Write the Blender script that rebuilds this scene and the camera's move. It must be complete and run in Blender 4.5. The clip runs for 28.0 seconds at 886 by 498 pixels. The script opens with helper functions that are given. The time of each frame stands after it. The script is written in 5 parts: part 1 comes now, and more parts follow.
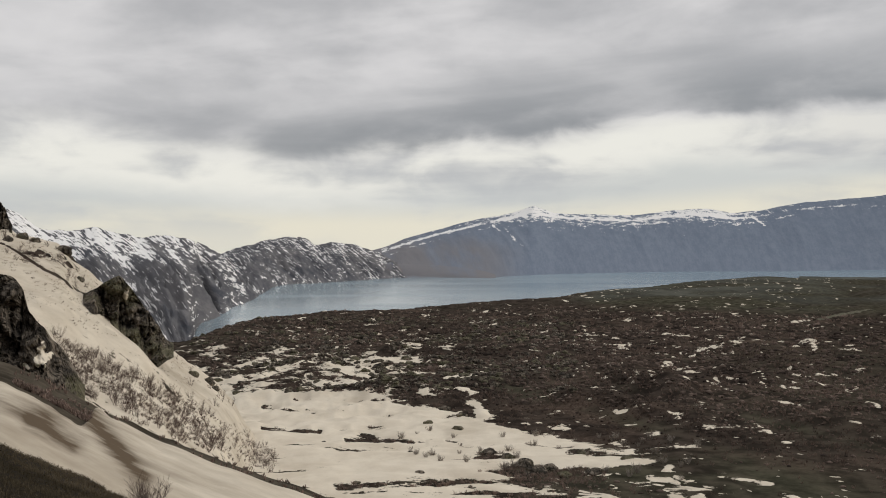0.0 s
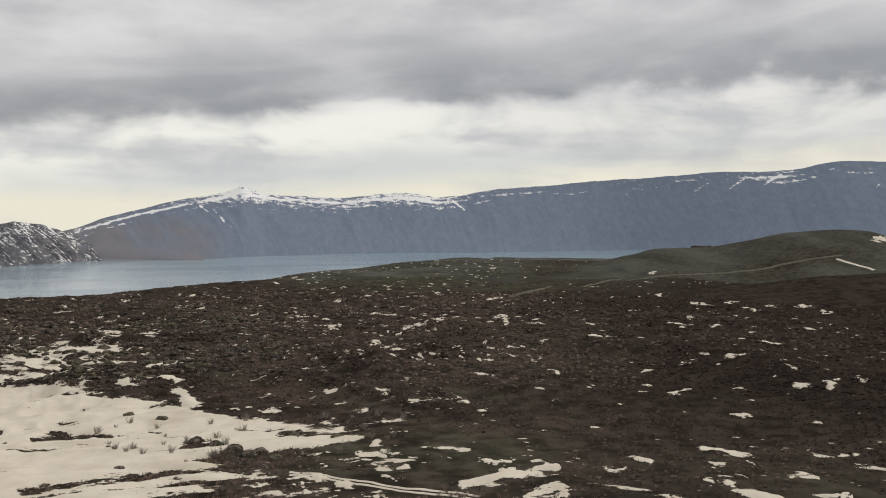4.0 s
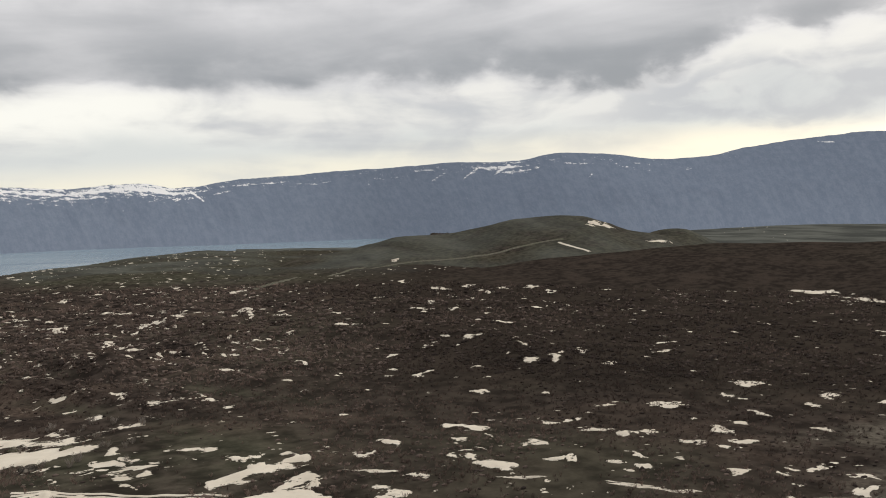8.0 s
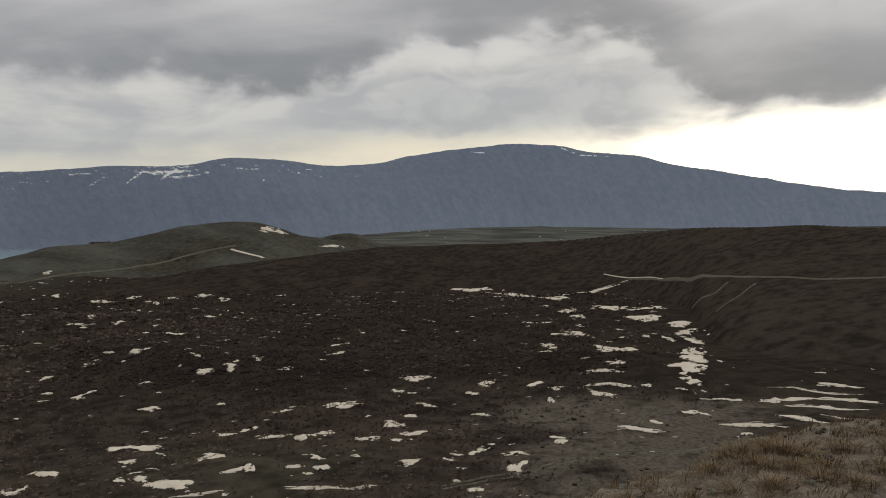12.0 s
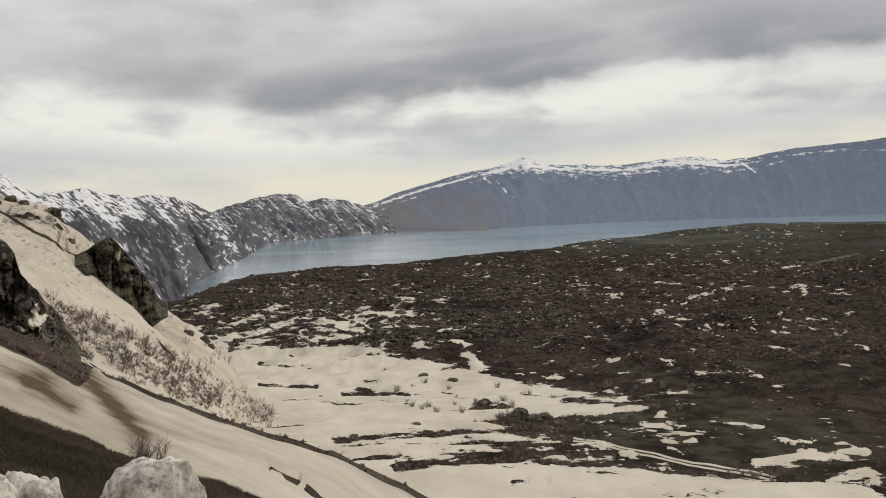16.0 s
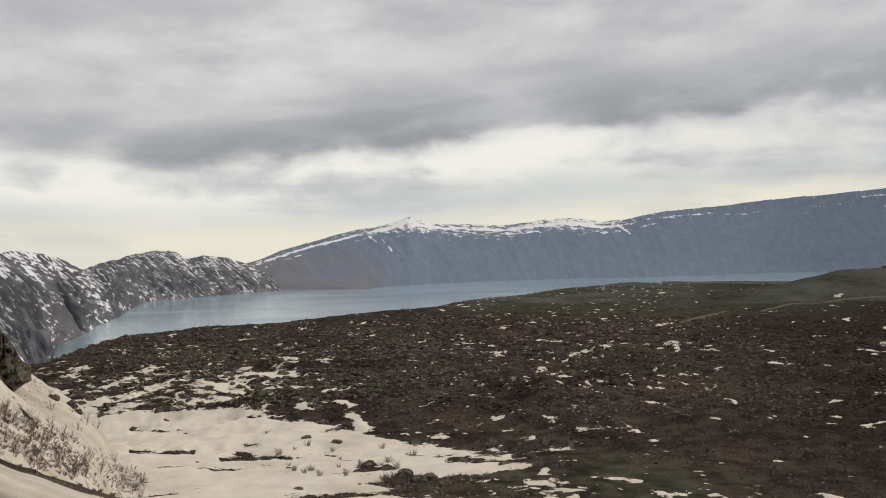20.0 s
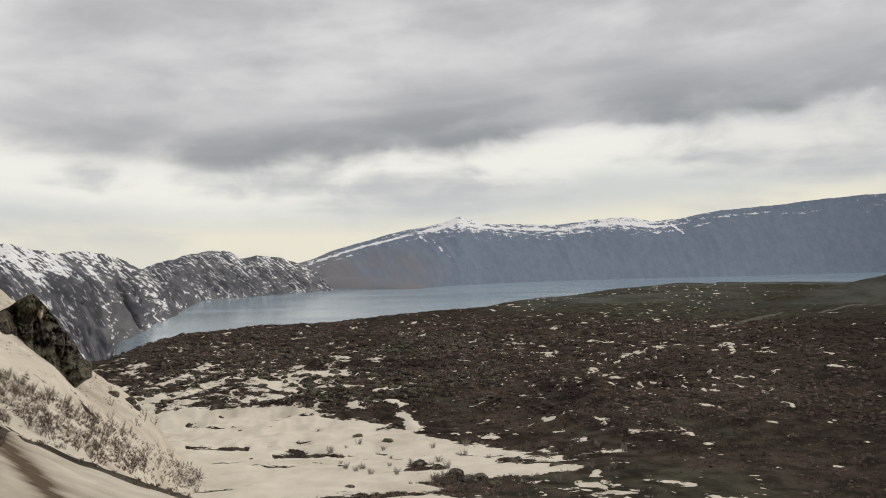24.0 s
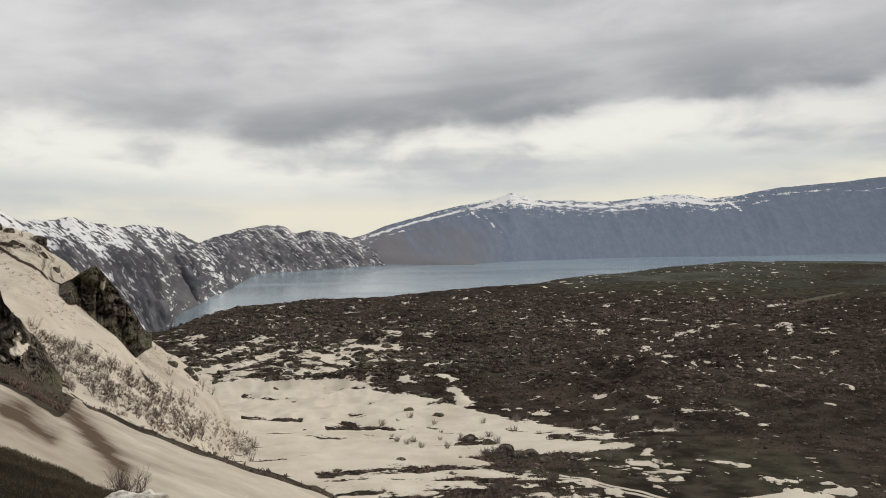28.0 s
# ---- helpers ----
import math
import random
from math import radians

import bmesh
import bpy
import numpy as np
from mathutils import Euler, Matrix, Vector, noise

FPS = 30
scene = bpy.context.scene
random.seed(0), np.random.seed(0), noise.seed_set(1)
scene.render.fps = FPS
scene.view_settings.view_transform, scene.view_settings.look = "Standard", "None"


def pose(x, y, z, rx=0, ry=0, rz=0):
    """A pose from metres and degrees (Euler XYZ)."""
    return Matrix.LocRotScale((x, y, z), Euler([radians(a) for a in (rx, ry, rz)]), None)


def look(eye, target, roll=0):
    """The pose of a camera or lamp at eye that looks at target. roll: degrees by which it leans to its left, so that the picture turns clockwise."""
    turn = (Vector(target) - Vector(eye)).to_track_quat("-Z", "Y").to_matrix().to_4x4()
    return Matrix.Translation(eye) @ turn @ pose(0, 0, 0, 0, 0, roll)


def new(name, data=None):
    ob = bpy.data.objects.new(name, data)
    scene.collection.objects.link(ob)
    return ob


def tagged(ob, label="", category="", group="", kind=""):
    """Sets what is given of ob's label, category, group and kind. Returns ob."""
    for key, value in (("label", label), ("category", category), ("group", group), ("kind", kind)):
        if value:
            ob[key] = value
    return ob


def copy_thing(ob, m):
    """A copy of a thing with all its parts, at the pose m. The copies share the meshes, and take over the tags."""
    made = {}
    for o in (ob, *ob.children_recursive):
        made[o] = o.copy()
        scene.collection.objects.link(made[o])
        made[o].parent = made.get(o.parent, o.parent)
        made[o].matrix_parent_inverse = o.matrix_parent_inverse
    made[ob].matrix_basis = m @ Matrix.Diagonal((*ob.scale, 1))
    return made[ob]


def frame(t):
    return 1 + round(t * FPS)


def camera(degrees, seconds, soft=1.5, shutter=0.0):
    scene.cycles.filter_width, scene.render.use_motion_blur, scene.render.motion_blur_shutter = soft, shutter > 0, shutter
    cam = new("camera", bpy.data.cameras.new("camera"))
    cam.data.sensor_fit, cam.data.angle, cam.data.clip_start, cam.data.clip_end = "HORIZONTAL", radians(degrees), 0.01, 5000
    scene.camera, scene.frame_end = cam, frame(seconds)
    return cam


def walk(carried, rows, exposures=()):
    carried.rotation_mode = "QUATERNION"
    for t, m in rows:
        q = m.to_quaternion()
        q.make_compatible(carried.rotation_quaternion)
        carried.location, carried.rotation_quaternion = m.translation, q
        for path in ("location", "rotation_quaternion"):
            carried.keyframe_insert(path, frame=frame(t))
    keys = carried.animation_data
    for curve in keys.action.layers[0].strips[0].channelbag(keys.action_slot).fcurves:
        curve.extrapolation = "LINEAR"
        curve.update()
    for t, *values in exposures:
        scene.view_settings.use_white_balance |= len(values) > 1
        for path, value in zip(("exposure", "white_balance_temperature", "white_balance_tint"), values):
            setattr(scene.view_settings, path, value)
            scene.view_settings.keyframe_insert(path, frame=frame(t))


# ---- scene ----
import functools

cam = camera(55.66, 28.0, soft=1.0)
EYE, TILT, REACH = 95.0, -0.3, 0.1
# seconds, yaw, pitch, roll in degrees: the camera turns on the spot, held a little in front of its pivot
TURNS = [
    (0, -0.00, 0.00, 0.00),
    (0.5, -1.98, -0.19, 0.06),
    (1, -4.22, -0.39, -0.31),
    (1.5, -7.19, -0.47, -0.52),
    (2, -10.26, -0.69, -0.61),
    (2.5, -12.93, -1.00, -0.44),
    (3, -15.60, -1.21, -0.22),
    (3.5, -17.49, -0.99, -0.20),
    (4, -19.53, -1.18, -0.33),
    (4.5, -22.22, -1.80, -0.59),
    (5, -24.94, -2.41, -0.79),
    (5.5, -27.11, -2.57, -0.75),
    (6, -29.22, -2.29, -0.46),
    (6.5, -30.83, -1.96, -0.44),
    (7, -32.48, -1.74, -0.06),
    (7.5, -34.96, -1.84, 0.30),
    (8, -36.87, -1.92, 0.72),
    (8.5, -38.42, -1.59, 1.10),
    (9, -40.85, -1.32, 1.11),
    (9.5, -44.40, -1.51, 0.90),
    (10, -47.73, -1.78, 0.80),
    (10.5, -50.82, -1.79, 1.09),
    (11, -54.06, -1.73, 1.26),
    (11.5, -57.17, -1.85, 1.19),
    (12, -58.90, -1.91, 1.29),
    (12.5, -55.80, -1.89, 1.55),
    (13, -47.80, -1.81, 1.72),
    (13.5, -37.12, -1.69, 1.56),
    (14, -31.04, -1.52, 1.06),
    (14.5, -23.92, -1.33, 0.55),
    (15, -14.79, -1.60, 1.14),
    (15.5, -6.12, -2.40, 1.39),
    (16, -0.59, -3.17, 1.24),
    (16.5, -0.88, -2.48, 0.91),
    (17, -5.12, -0.93, 1.08),
    (17.5, -7.76, -0.39, 0.97),
    (18, -8.54, -0.64, 1.12),
    (18.5, -9.36, -0.75, 1.65),
    (19, -9.12, -0.55, 1.47),
    (19.5, -8.36, -0.13, 0.93),
    (20, -8.39, 0.68, 0.89),
    (20.5, -9.23, 0.99, 1.36),
    (21, -10.39, 1.03, 2.03),
    (21.5, -11.23, 1.76, 1.99),
    (22, -12.15, 2.19, 1.87),
    (22.5, -12.90, 2.28, 1.61),
    (23, -12.49, 2.07, 1.32),
    (23.5, -9.92, 1.55, 1.09),
    (24, -4.95, 0.73, 0.87),
    (24.5, -1.62, -0.02, 0.82),
    (25, -4.82, -0.99, 0.99),
    (25.5, -9.15, -0.71, 0.48),
    (26, -9.38, -0.71, -0.92),
    (26.5, -8.90, -1.10, -1.35),
    (27, -4.75, -1.10, 0.48),
    (27.5, 0.09, -1.20, 1.10),
    (28, -1.41, -0.87, 0.43),
]


def stand(yaw, pitch, roll):
    turn = pose(0, 0, 0, TILT) @ pose(0, 0, 0, 90 + pitch, roll, yaw)
    ahead = turn.to_3x3() @ Vector((0, 0, -1))
    return Matrix.Translation(Vector((0, 0, EYE)) + REACH * Vector((ahead.x, ahead.y, 0))) @ turn


walk(cam, [(t, stand(y, p, r)) for t, y, p, r in TURNS],
     exposures=[(0.0, 0.02), (4.0, 0.12), (6.0, 0.42), (7.0, 0.42), (8.0, 0.26), (9.5, -0.06), (11.5, -0.24), (12.5, -0.24), (14.0, 0.12), (14.6, 0.22), (15.2, 0.26), (16.0, 0.04), (19.0, 0.1), (28.0, 0.08)])

# ---- world and sun ----
SUN_AZ, SUN_EL = radians(78), radians(24)


class Nodes:
    """Short hand for node trees."""

    def __init__(self, tree):
        self.t = tree

    def node(self, kind, **props):
        n = self.t.nodes.new(kind)
        for k, v in props.items():
            setattr(n, k, v)
        return n

    def put(self, socket, v):
        if isinstance(v, bpy.types.NodeSocket):
            self.t.links.new(v, socket)
        elif isinstance(v, (tuple, list)) and len(v) == 3 and socket.type == "RGBA":
            socket.default_value = (*v, 1)
        else:
            socket.default_value = v

    def math(self, op, a, b=0.0, c=None, clamp=False):
        n = self.node("ShaderNodeMath", operation=op, use_clamp=clamp)
        self.put(n.inputs[0], a)
        self.put(n.inputs[1], b)
        if c is not None:
            self.put(n.inputs[2], c)
        return n.outputs[0]

    def noise(self, vec, scale, detail=6.0, rough=0.55, distort=0.0):
        n = self.node("ShaderNodeTexNoise")
        if vec is not None:
            self.put(n.inputs["Vector"], vec)
        self.put(n.inputs["Scale"], scale)
        self.put(n.inputs["Detail"], detail)
        self.put(n.inputs["Roughness"], rough)
        self.put(n.inputs["Distortion"], distort)
        return n.outputs[0]

    def mix(self, f, a, b):
        n = self.node("ShaderNodeMix", data_type="RGBA")
        self.put(n.inputs[0], f)
        self.put(n.inputs[6], a)
        self.put(n.inputs[7], b)
        return n.outputs[2]

    def ramp(self, v, lo, hi, a=0.0, b=1.0, smooth=True):
        n = self.node("ShaderNodeMapRange", interpolation_type="SMOOTHSTEP" if smooth else "LINEAR")
        self.put(n.inputs[0], v)
        for i, x in enumerate((lo, hi, a, b)):
            self.put(n.inputs[1 + i], x)
        return n.outputs[0]

    def scaled(self, vec, x, y, z):
        n = self.node("ShaderNodeMapping")
        self.put(n.inputs[0], vec)
        n.inputs[3].default_value = (x, y, z)
        return n.outputs[0]

    def attr(self, name):
        return self.node("ShaderNodeAttribute", attribute_name=name).outputs["Fac"]


def build_sky():
    world = bpy.data.worlds.new("sky")
    scene.world = world
    world.use_nodes = True
    n = Nodes(world.node_tree)
    world.node_tree.nodes.clear()
    out = n.node("ShaderNodeOutputWorld")
    bg = n.node("ShaderNodeBackground")
    n.t.links.new(bg.outputs[0], out.inputs[0])
    sky = n.node("ShaderNodeTexSky", sky_type="NISHITA", sun_disc=False, sun_elevation=SUN_EL, sun_rotation=SUN_AZ)
    blue = n.node("ShaderNodeVectorMath", operation="SCALE")
    n.put(blue.inputs[0], sky.outputs[0])
    blue.inputs[3].default_value = 0.1
    way = n.node("ShaderNodeTexCoord").outputs["Generated"]
    sep = n.node("ShaderNodeSeparateXYZ")
    n.put(sep.inputs[0], way)
    x, y, z = sep.outputs
    up = n.math("MAXIMUM", z, 0.0)
    # a flat cloud deck seen from below, with ragged bands where it thins towards the horizon
    over = n.math("ADD", up, 0.13)
    comb = n.node("ShaderNodeCombineXYZ")
    n.put(comb.inputs[0], n.math("DIVIDE", x, over))
    n.put(comb.inputs[1], n.math("DIVIDE", y, over))
    deck = n.node("ShaderNodeMapping")
    n.put(deck.inputs[0], comb.outputs[0])
    deck.inputs[2].default_value = (0, 0, radians(14))
    deck.inputs[3].default_value = (0.85, 1.0, 1.0)
    broad = n.noise(deck.outputs[0], 0.55, 3.0, 0.5, 0.4)
    fine = n.noise(deck.outputs[0], 1.7, 7.0, 0.52, 0.35)
    puff = n.noise(n.scaled(way, 5.5, 5.5, 11.0), 1.0, 7.0, 0.5, 0.3)
    lumps = n.noise(n.scaled(way, 12.0, 12.0, 24.0), 1.0, 6.0, 0.52, 0.4)
    wisp = n.noise(n.scaled(way, 3.0, 3.0, 20.0), 1.0, 7.0, 0.5, 0.3)
    az = n.math("ARCTAN2", x, y)
    # lower rim of the deck: lowest in the north-west, climbing eastwards, with a second mass hanging down in the east
    add = lambda *v: functools.reduce(lambda p, q: n.math("ADD", p, q), v)
    rim = add(n.ramp(az, -0.19, 0.35, 0.087, 0.136), n.ramp(az, -0.19, -0.42, 0.0, 0.025), n.ramp(az, 0.35, 0.8, 0.0, 0.016), n.ramp(az, 0.8, 1.08, 0.0, 0.05), n.ramp(az, 1.2, 1.36, 0.0, -0.085))
    ragged = n.math("ADD", n.math("MULTIPLY", n.math("SUBTRACT", puff, 0.5), n.ramp(az, 0.3, 1.0, 0.045, 0.11)), n.math("MULTIPLY", n.math("SUBTRACT", lumps, 0.5), n.ramp(az, 0.3, 1.0, 0.030, 0.06)))
    lift = n.math("ADD", n.math("SUBTRACT", z, rim), ragged)
    heavy = n.ramp(lift, -0.010, n.ramp(az, -0.25, 0.2, 0.040, 0.016))
    # long streaks that run with the rim
    slant = n.node("ShaderNodeCombineXYZ")
    n.put(slant.inputs[0], n.math("MULTIPLY", az, 2.6))
    n.put(slant.inputs[1], n.math("MULTIPLY", n.math("SUBTRACT", z, n.math("MULTIPLY", az, 0.095)), 13.0))
    streak = n.noise(slant.outputs[0], 1.1, 6.0, 0.5, 0.8)
    belly = n.math("MULTIPLY", n.math("MULTIPLY", n.ramp(lift, 0.0, 0.022), n.ramp(lift, 0.105, 0.03)), n.ramp(az, -0.40, -0.05, 0.25, 1.0))
    mottle = add(n.math("MULTIPLY", fine, 0.22), n.math("MULTIPLY", broad, 0.22), n.math("MULTIPLY", puff, 0.30), n.math("MULTIPLY", lumps, 0.14), n.math("MULTIPLY", streak, 0.24))
    light = n.mix(n.ramp(mottle, 0.44, 0.68), (0.70, 0.685, 0.685), (0.43, 0.43, 0.44))
    light = n.mix(n.ramp(z, 0.35, 0.75), light, (0.85, 0.86, 0.88))
    upper = n.mix(n.math("MULTIPLY", belly, n.ramp(mottle, 0.40, 0.64, 0.45, 1.0)), light, (0.275, 0.285, 0.30))
    glow = n.math("MULTIPLY", n.ramp(az, 0.95, 1.42), n.ramp(z, 0.135, 0.075))
    west = n.mix(glow, n.mix(n.ramp(az, 0.25, 0.5), (0.83, 0.815, 0.755), (0.735, 0.72, 0.68)), (2.3, 2.1, 1.7))
    skyline = n.math("SUBTRACT", z, n.ramp(az, -0.05, 0.95, 0.0, 0.060))
    hazy = n.mix(n.ramp(skyline, 0.020, 0.055), (0.78, 0.74, 0.62), (0.60, 0.615, 0.60))
    hazy = n.mix(n.math("MULTIPLY", n.ramp(az, 0.6, 1.1), n.ramp(skyline, 0.05, 0.01)), hazy, (1.0, 0.90, 0.70))
    bright = n.mix(n.ramp(lift, -0.065, -0.022), hazy, west)
    bright = n.mix(glow, bright, west)
    grey = n.mix(n.ramp(z, 0.03, 0.10), (0.53, 0.55, 0.56), (0.45, 0.46, 0.48))
    banks = n.ramp(add(n.math("MULTIPLY", wisp, 0.42), n.math("MULTIPLY", streak, 0.18), n.math("MULTIPLY", puff, 0.15), n.math("MULTIPLY", lumps, 0.25)), 0.45, 0.60)
    # a grey bank under the gap in the east, and a wisp that sits on the crest
    bank = n.math("MULTIPLY", n.math("MULTIPLY", n.ramp(az, 0.70, 0.92), n.ramp(az, 1.36, 1.22)), n.math("MULTIPLY", n.ramp(n.math("ADD", z, ragged), 0.090, 0.122), n.ramp(n.math("ADD", z, ragged), 0.185, 0.155)))
    cap = n.math("MULTIPLY", n.math("MULTIPLY", n.ramp(az, 0.60, 0.80), n.ramp(az, 0.98, 0.84)), n.ramp(n.math("ADD", z, ragged), 0.115, 0.085))
    banks = n.math("MAXIMUM", banks, n.math("MAXIMUM", n.math("MULTIPLY", bank, n.ramp(lumps, 0.38, 0.58, 0.35, 1.0)), n.math("MULTIPLY", cap, n.ramp(puff, 0.38, 0.58, 0.2, 0.95))))
    lower = n.mix(n.math("MULTIPLY", banks, n.ramp(skyline, 0.0, 0.05, 0.3, 0.9)), bright, grey)
    cloud = n.mix(heavy, lower, upper)
    seen = n.mix(0.96, blue.outputs[0], cloud)
    n.put(bg.inputs[0], seen)
    bg.inputs[1].default_value = 1.0


build_sky()
sun = new("sun", bpy.data.lights.new("sun", "SUN"))
sun.data.energy, sun.data.angle, sun.data.color = 1.0, radians(25), (1.0, 0.95, 0.86)
sun.matrix_world = look((0, 0, 900), (-math.sin(SUN_AZ) * math.cos(SUN_EL), -math.cos(SUN_AZ) * math.cos(SUN_EL), 900 - math.sin(SUN_EL)))

# ---- materials ----


def material(name, rough=0.9):
    m = bpy.data.materials.new(name)
    m.use_nodes = True
    n = Nodes(m.node_tree)
    b = m.node_tree.nodes["Principled BSDF"]
    b.inputs["Roughness"].default_value = rough
    b.inputs["Specular IOR Level"].default_value = 0.0
    return m, n, b


def bumped(n, b, height, strength, distance):
    bump = n.node("ShaderNodeBump")
    bump.inputs["Strength"].default_value = strength
    bump.inputs["Distance"].default_value = distance
    n.put(bump.inputs["Height"], height)
    n.put(b.inputs["Normal"], bump.outputs[0])


def place(n):
    return n.node("ShaderNodeNewGeometry").outputs["Position"]


def snow_edge(n, p, depth):
    """1 where snow of that depth still covers the ground, with a ragged, streaky edge."""
    broad = n.noise(n.scaled(p, 0.45, 1.0, 1.0), 0.30, 7, 0.66, 0.3)
    fine = n.noise(n.scaled(p, 0.6, 1.0, 1.0), 1.3, 5, 0.62)
    d = n.math("ADD", depth, n.math("ADD", n.math("MULTIPLY", n.math("SUBTRACT", broad, 0.5), 1.5), n.math("MULTIPLY", n.math("SUBTRACT", fine, 0.5), 0.7)))
    return n.ramp(d, 0.0, 0.07)


def old_snow(n, p):
    mid, small, stain = n.noise(p, 0.12, 6), n.noise(p, 1.6, 6, 0.6), n.noise(p, 0.05, 6, 0.6)
    col = n.mix(n.ramp(mid, 0.35, 0.7), (0.675, 0.60, 0.488), (0.605, 0.53, 0.425))
    col = n.mix(n.ramp(small, 0.5, 0.8, 0.0, 0.22), col, (0.38, 0.325, 0.26))
    return n.mix(n.ramp(stain, 0.46, 0.70, 0.0, 0.38), col, (0.40, 0.33, 0.245)), mid, small


def ground_material():
    m, n, b = material("scrubland")
    p = place(n)
    huge, big, mid, small = n.noise(p, 0.008, 5), n.noise(p, 0.030, 6, 0.6), n.noise(p, 0.14, 6, 0.6), n.noise(p, 0.8, 6, 0.65)
    brown = n.mix(n.ramp(mid, 0.38, 0.64), (0.023, 0.0180, 0.0150), (0.060, 0.0465, 0.0375))
    rust = n.mix(n.ramp(small, 0.35, 0.7), (0.050, 0.0360, 0.0280), (0.105, 0.078, 0.061))
    col = n.mix(n.ramp(big, 0.48, 0.68), brown, rust)
    olive = n.mix(n.ramp(mid, 0.3, 0.7), (0.030, 0.029, 0.020), (0.082, 0.075, 0.052))
    green = n.math("ADD", n.attr("grass"), n.math("MULTIPLY", n.math("SUBTRACT", huge, 0.5), 1.6), clamp=True)
    col = n.mix(n.math("MULTIPLY", green, n.ramp(big, 0.25, 0.55), clamp=True), col, olive)
    tan = n.mix(n.ramp(small, 0.3, 0.7), (0.070, 0.057, 0.045), (0.130, 0.107, 0.084))
    col = n.mix(n.math("MULTIPLY", n.ramp(huge, 0.52, 0.70), n.ramp(mid, 0.50, 0.68, 0.0, 0.45), clamp=True), col, tan)
    soil = n.mix(n.ramp(small, 0.3, 0.7), (0.075, 0.064, 0.049), (0.175, 0.150, 0.118))
    col = n.mix(n.math("MULTIPLY", n.attr("soil"), n.ramp(mid, 0.25, 0.6), clamp=True), col, soil)
    # far grassland, with distance haze painted in as a paler, greyer green
    hazed_meadow = n.mix(n.ramp(n.noise(n.scaled(p, 1.0, 0.35, 1.0), 0.016, 6, 0.6), 0.35, 0.65), (0.056, 0.057, 0.051), (0.120, 0.121, 0.104))
    col = n.mix(n.attr("hazed_meadow"), col, hazed_meadow)
    # dark brown heath, also used to paint the backlit east floor darker
    backlit_heath = n.mix(n.ramp(n.math("ADD", n.math("MULTIPLY", mid, 0.5), n.math("MULTIPLY", big, 0.5)), 0.38, 0.62), (0.023, 0.0182, 0.0146), (0.043, 0.0335, 0.0262))
    col = n.mix(n.math("MULTIPLY", n.attr("backlit_heath"), n.ramp(big, 0.30, 0.55, 0.75, 1.0), clamp=True), col, backlit_heath)
    col = n.mix(snow_edge(n, p, n.attr("fringe")), col, old_snow(n, p)[0])
    n.put(b.inputs["Base Color"], col)
    bumped(n, b, n.math("ADD", n.math("MULTIPLY", mid, 2.0), small), 0.16, 1.0)
    return m


def mountain_material(name, rock_a, rock_b, warm, pull, wide, tall, grain):
    """Rock drawn out down the fall line, and lying snow in pieces of that breadth and height."""
    m, n, b = material(name)
    p = place(n)
    sep = n.node("ShaderNodeSeparateXYZ")
    n.put(sep.inputs[0], p)
    comb = n.node("ShaderNodeCombineXYZ")
    n.put(comb.inputs[0], n.math("ADD", n.attr("along"), n.math("MULTIPLY", sep.outputs[2], pull)))
    n.put(comb.inputs[1], sep.outputs[2])
    fall = comb.outputs[0]
    big = n.noise(fall, 0.006, 5)
    streak, rill = n.noise(n.scaled(fall, 0.016, 0.004, 1.0), 1.0, 7, 0.6, 0.3), n.noise(n.scaled(fall, 0.06, 0.012, 1.0), 1.0, 6, 0.6, 0.2)
    lie, small = n.noise(n.scaled(fall, 1.0 / wide, 1.0 / tall, 1.0), 1.0, 8, 0.68, 0.25), n.noise(fall, 0.16, 5, 0.66)
    lump = n.noise(fall, 1.8 / (wide + tall), 7, 0.66)
    tone = n.math("ADD", n.math("MULTIPLY", streak, 0.16), n.math("ADD", n.math("MULTIPLY", rill, 0.18), n.math("ADD", n.math("MULTIPLY", lump, 0.40), n.math("MULTIPLY", small, 0.26))))
    rock = n.mix(n.ramp(tone, 0.41, 0.59), rock_a, rock_b)
    rock = n.mix(n.math("MULTIPLY", n.attr("soil"), n.ramp(big, 0.25, 0.6), clamp=True), rock, warm)
    cover = n.math("ADD", n.attr("snow"), n.math("ADD", n.math("ADD", n.math("MULTIPLY", n.math("SUBTRACT", lie, 0.5), 2.4), n.math("MULTIPLY", n.math("SUBTRACT", lump, 0.5), 1.2)), n.math("MULTIPLY", n.math("SUBTRACT", small, 0.5), grain)))
    col = n.mix(n.ramp(cover, 0.46, 0.58), rock, (0.76, 0.74, 0.72))
    n.put(b.inputs["Base Color"], col)
    bumped(n, b, n.math("ADD", streak, n.math("ADD", lump, small)), 0.4, 4.0)
    return m


def snow_material():
    m, n, b = material("old_snow", 0.75)
    p = place(n)
    col, mid, small = old_snow(n, p)
    col = n.mix(n.math("MULTIPLY", n.attr("dirt"), n.ramp(n.noise(p, 0.3, 5, 0.55), 0.05, 0.75), clamp=True), col, (0.115, 0.086, 0.060))
    earth = n.mix(n.ramp(small, 0.35, 0.7), (0.028, 0.024, 0.018), (0.070, 0.060, 0.044))
    col = n.mix(snow_edge(n, p, n.attr("depth")), earth, col)
    n.put(b.inputs["Base Color"], col)
    bumped(n, b, n.math("ADD", n.math("MULTIPLY", mid, 2.0), small), 0.2, 0.2)
    return m


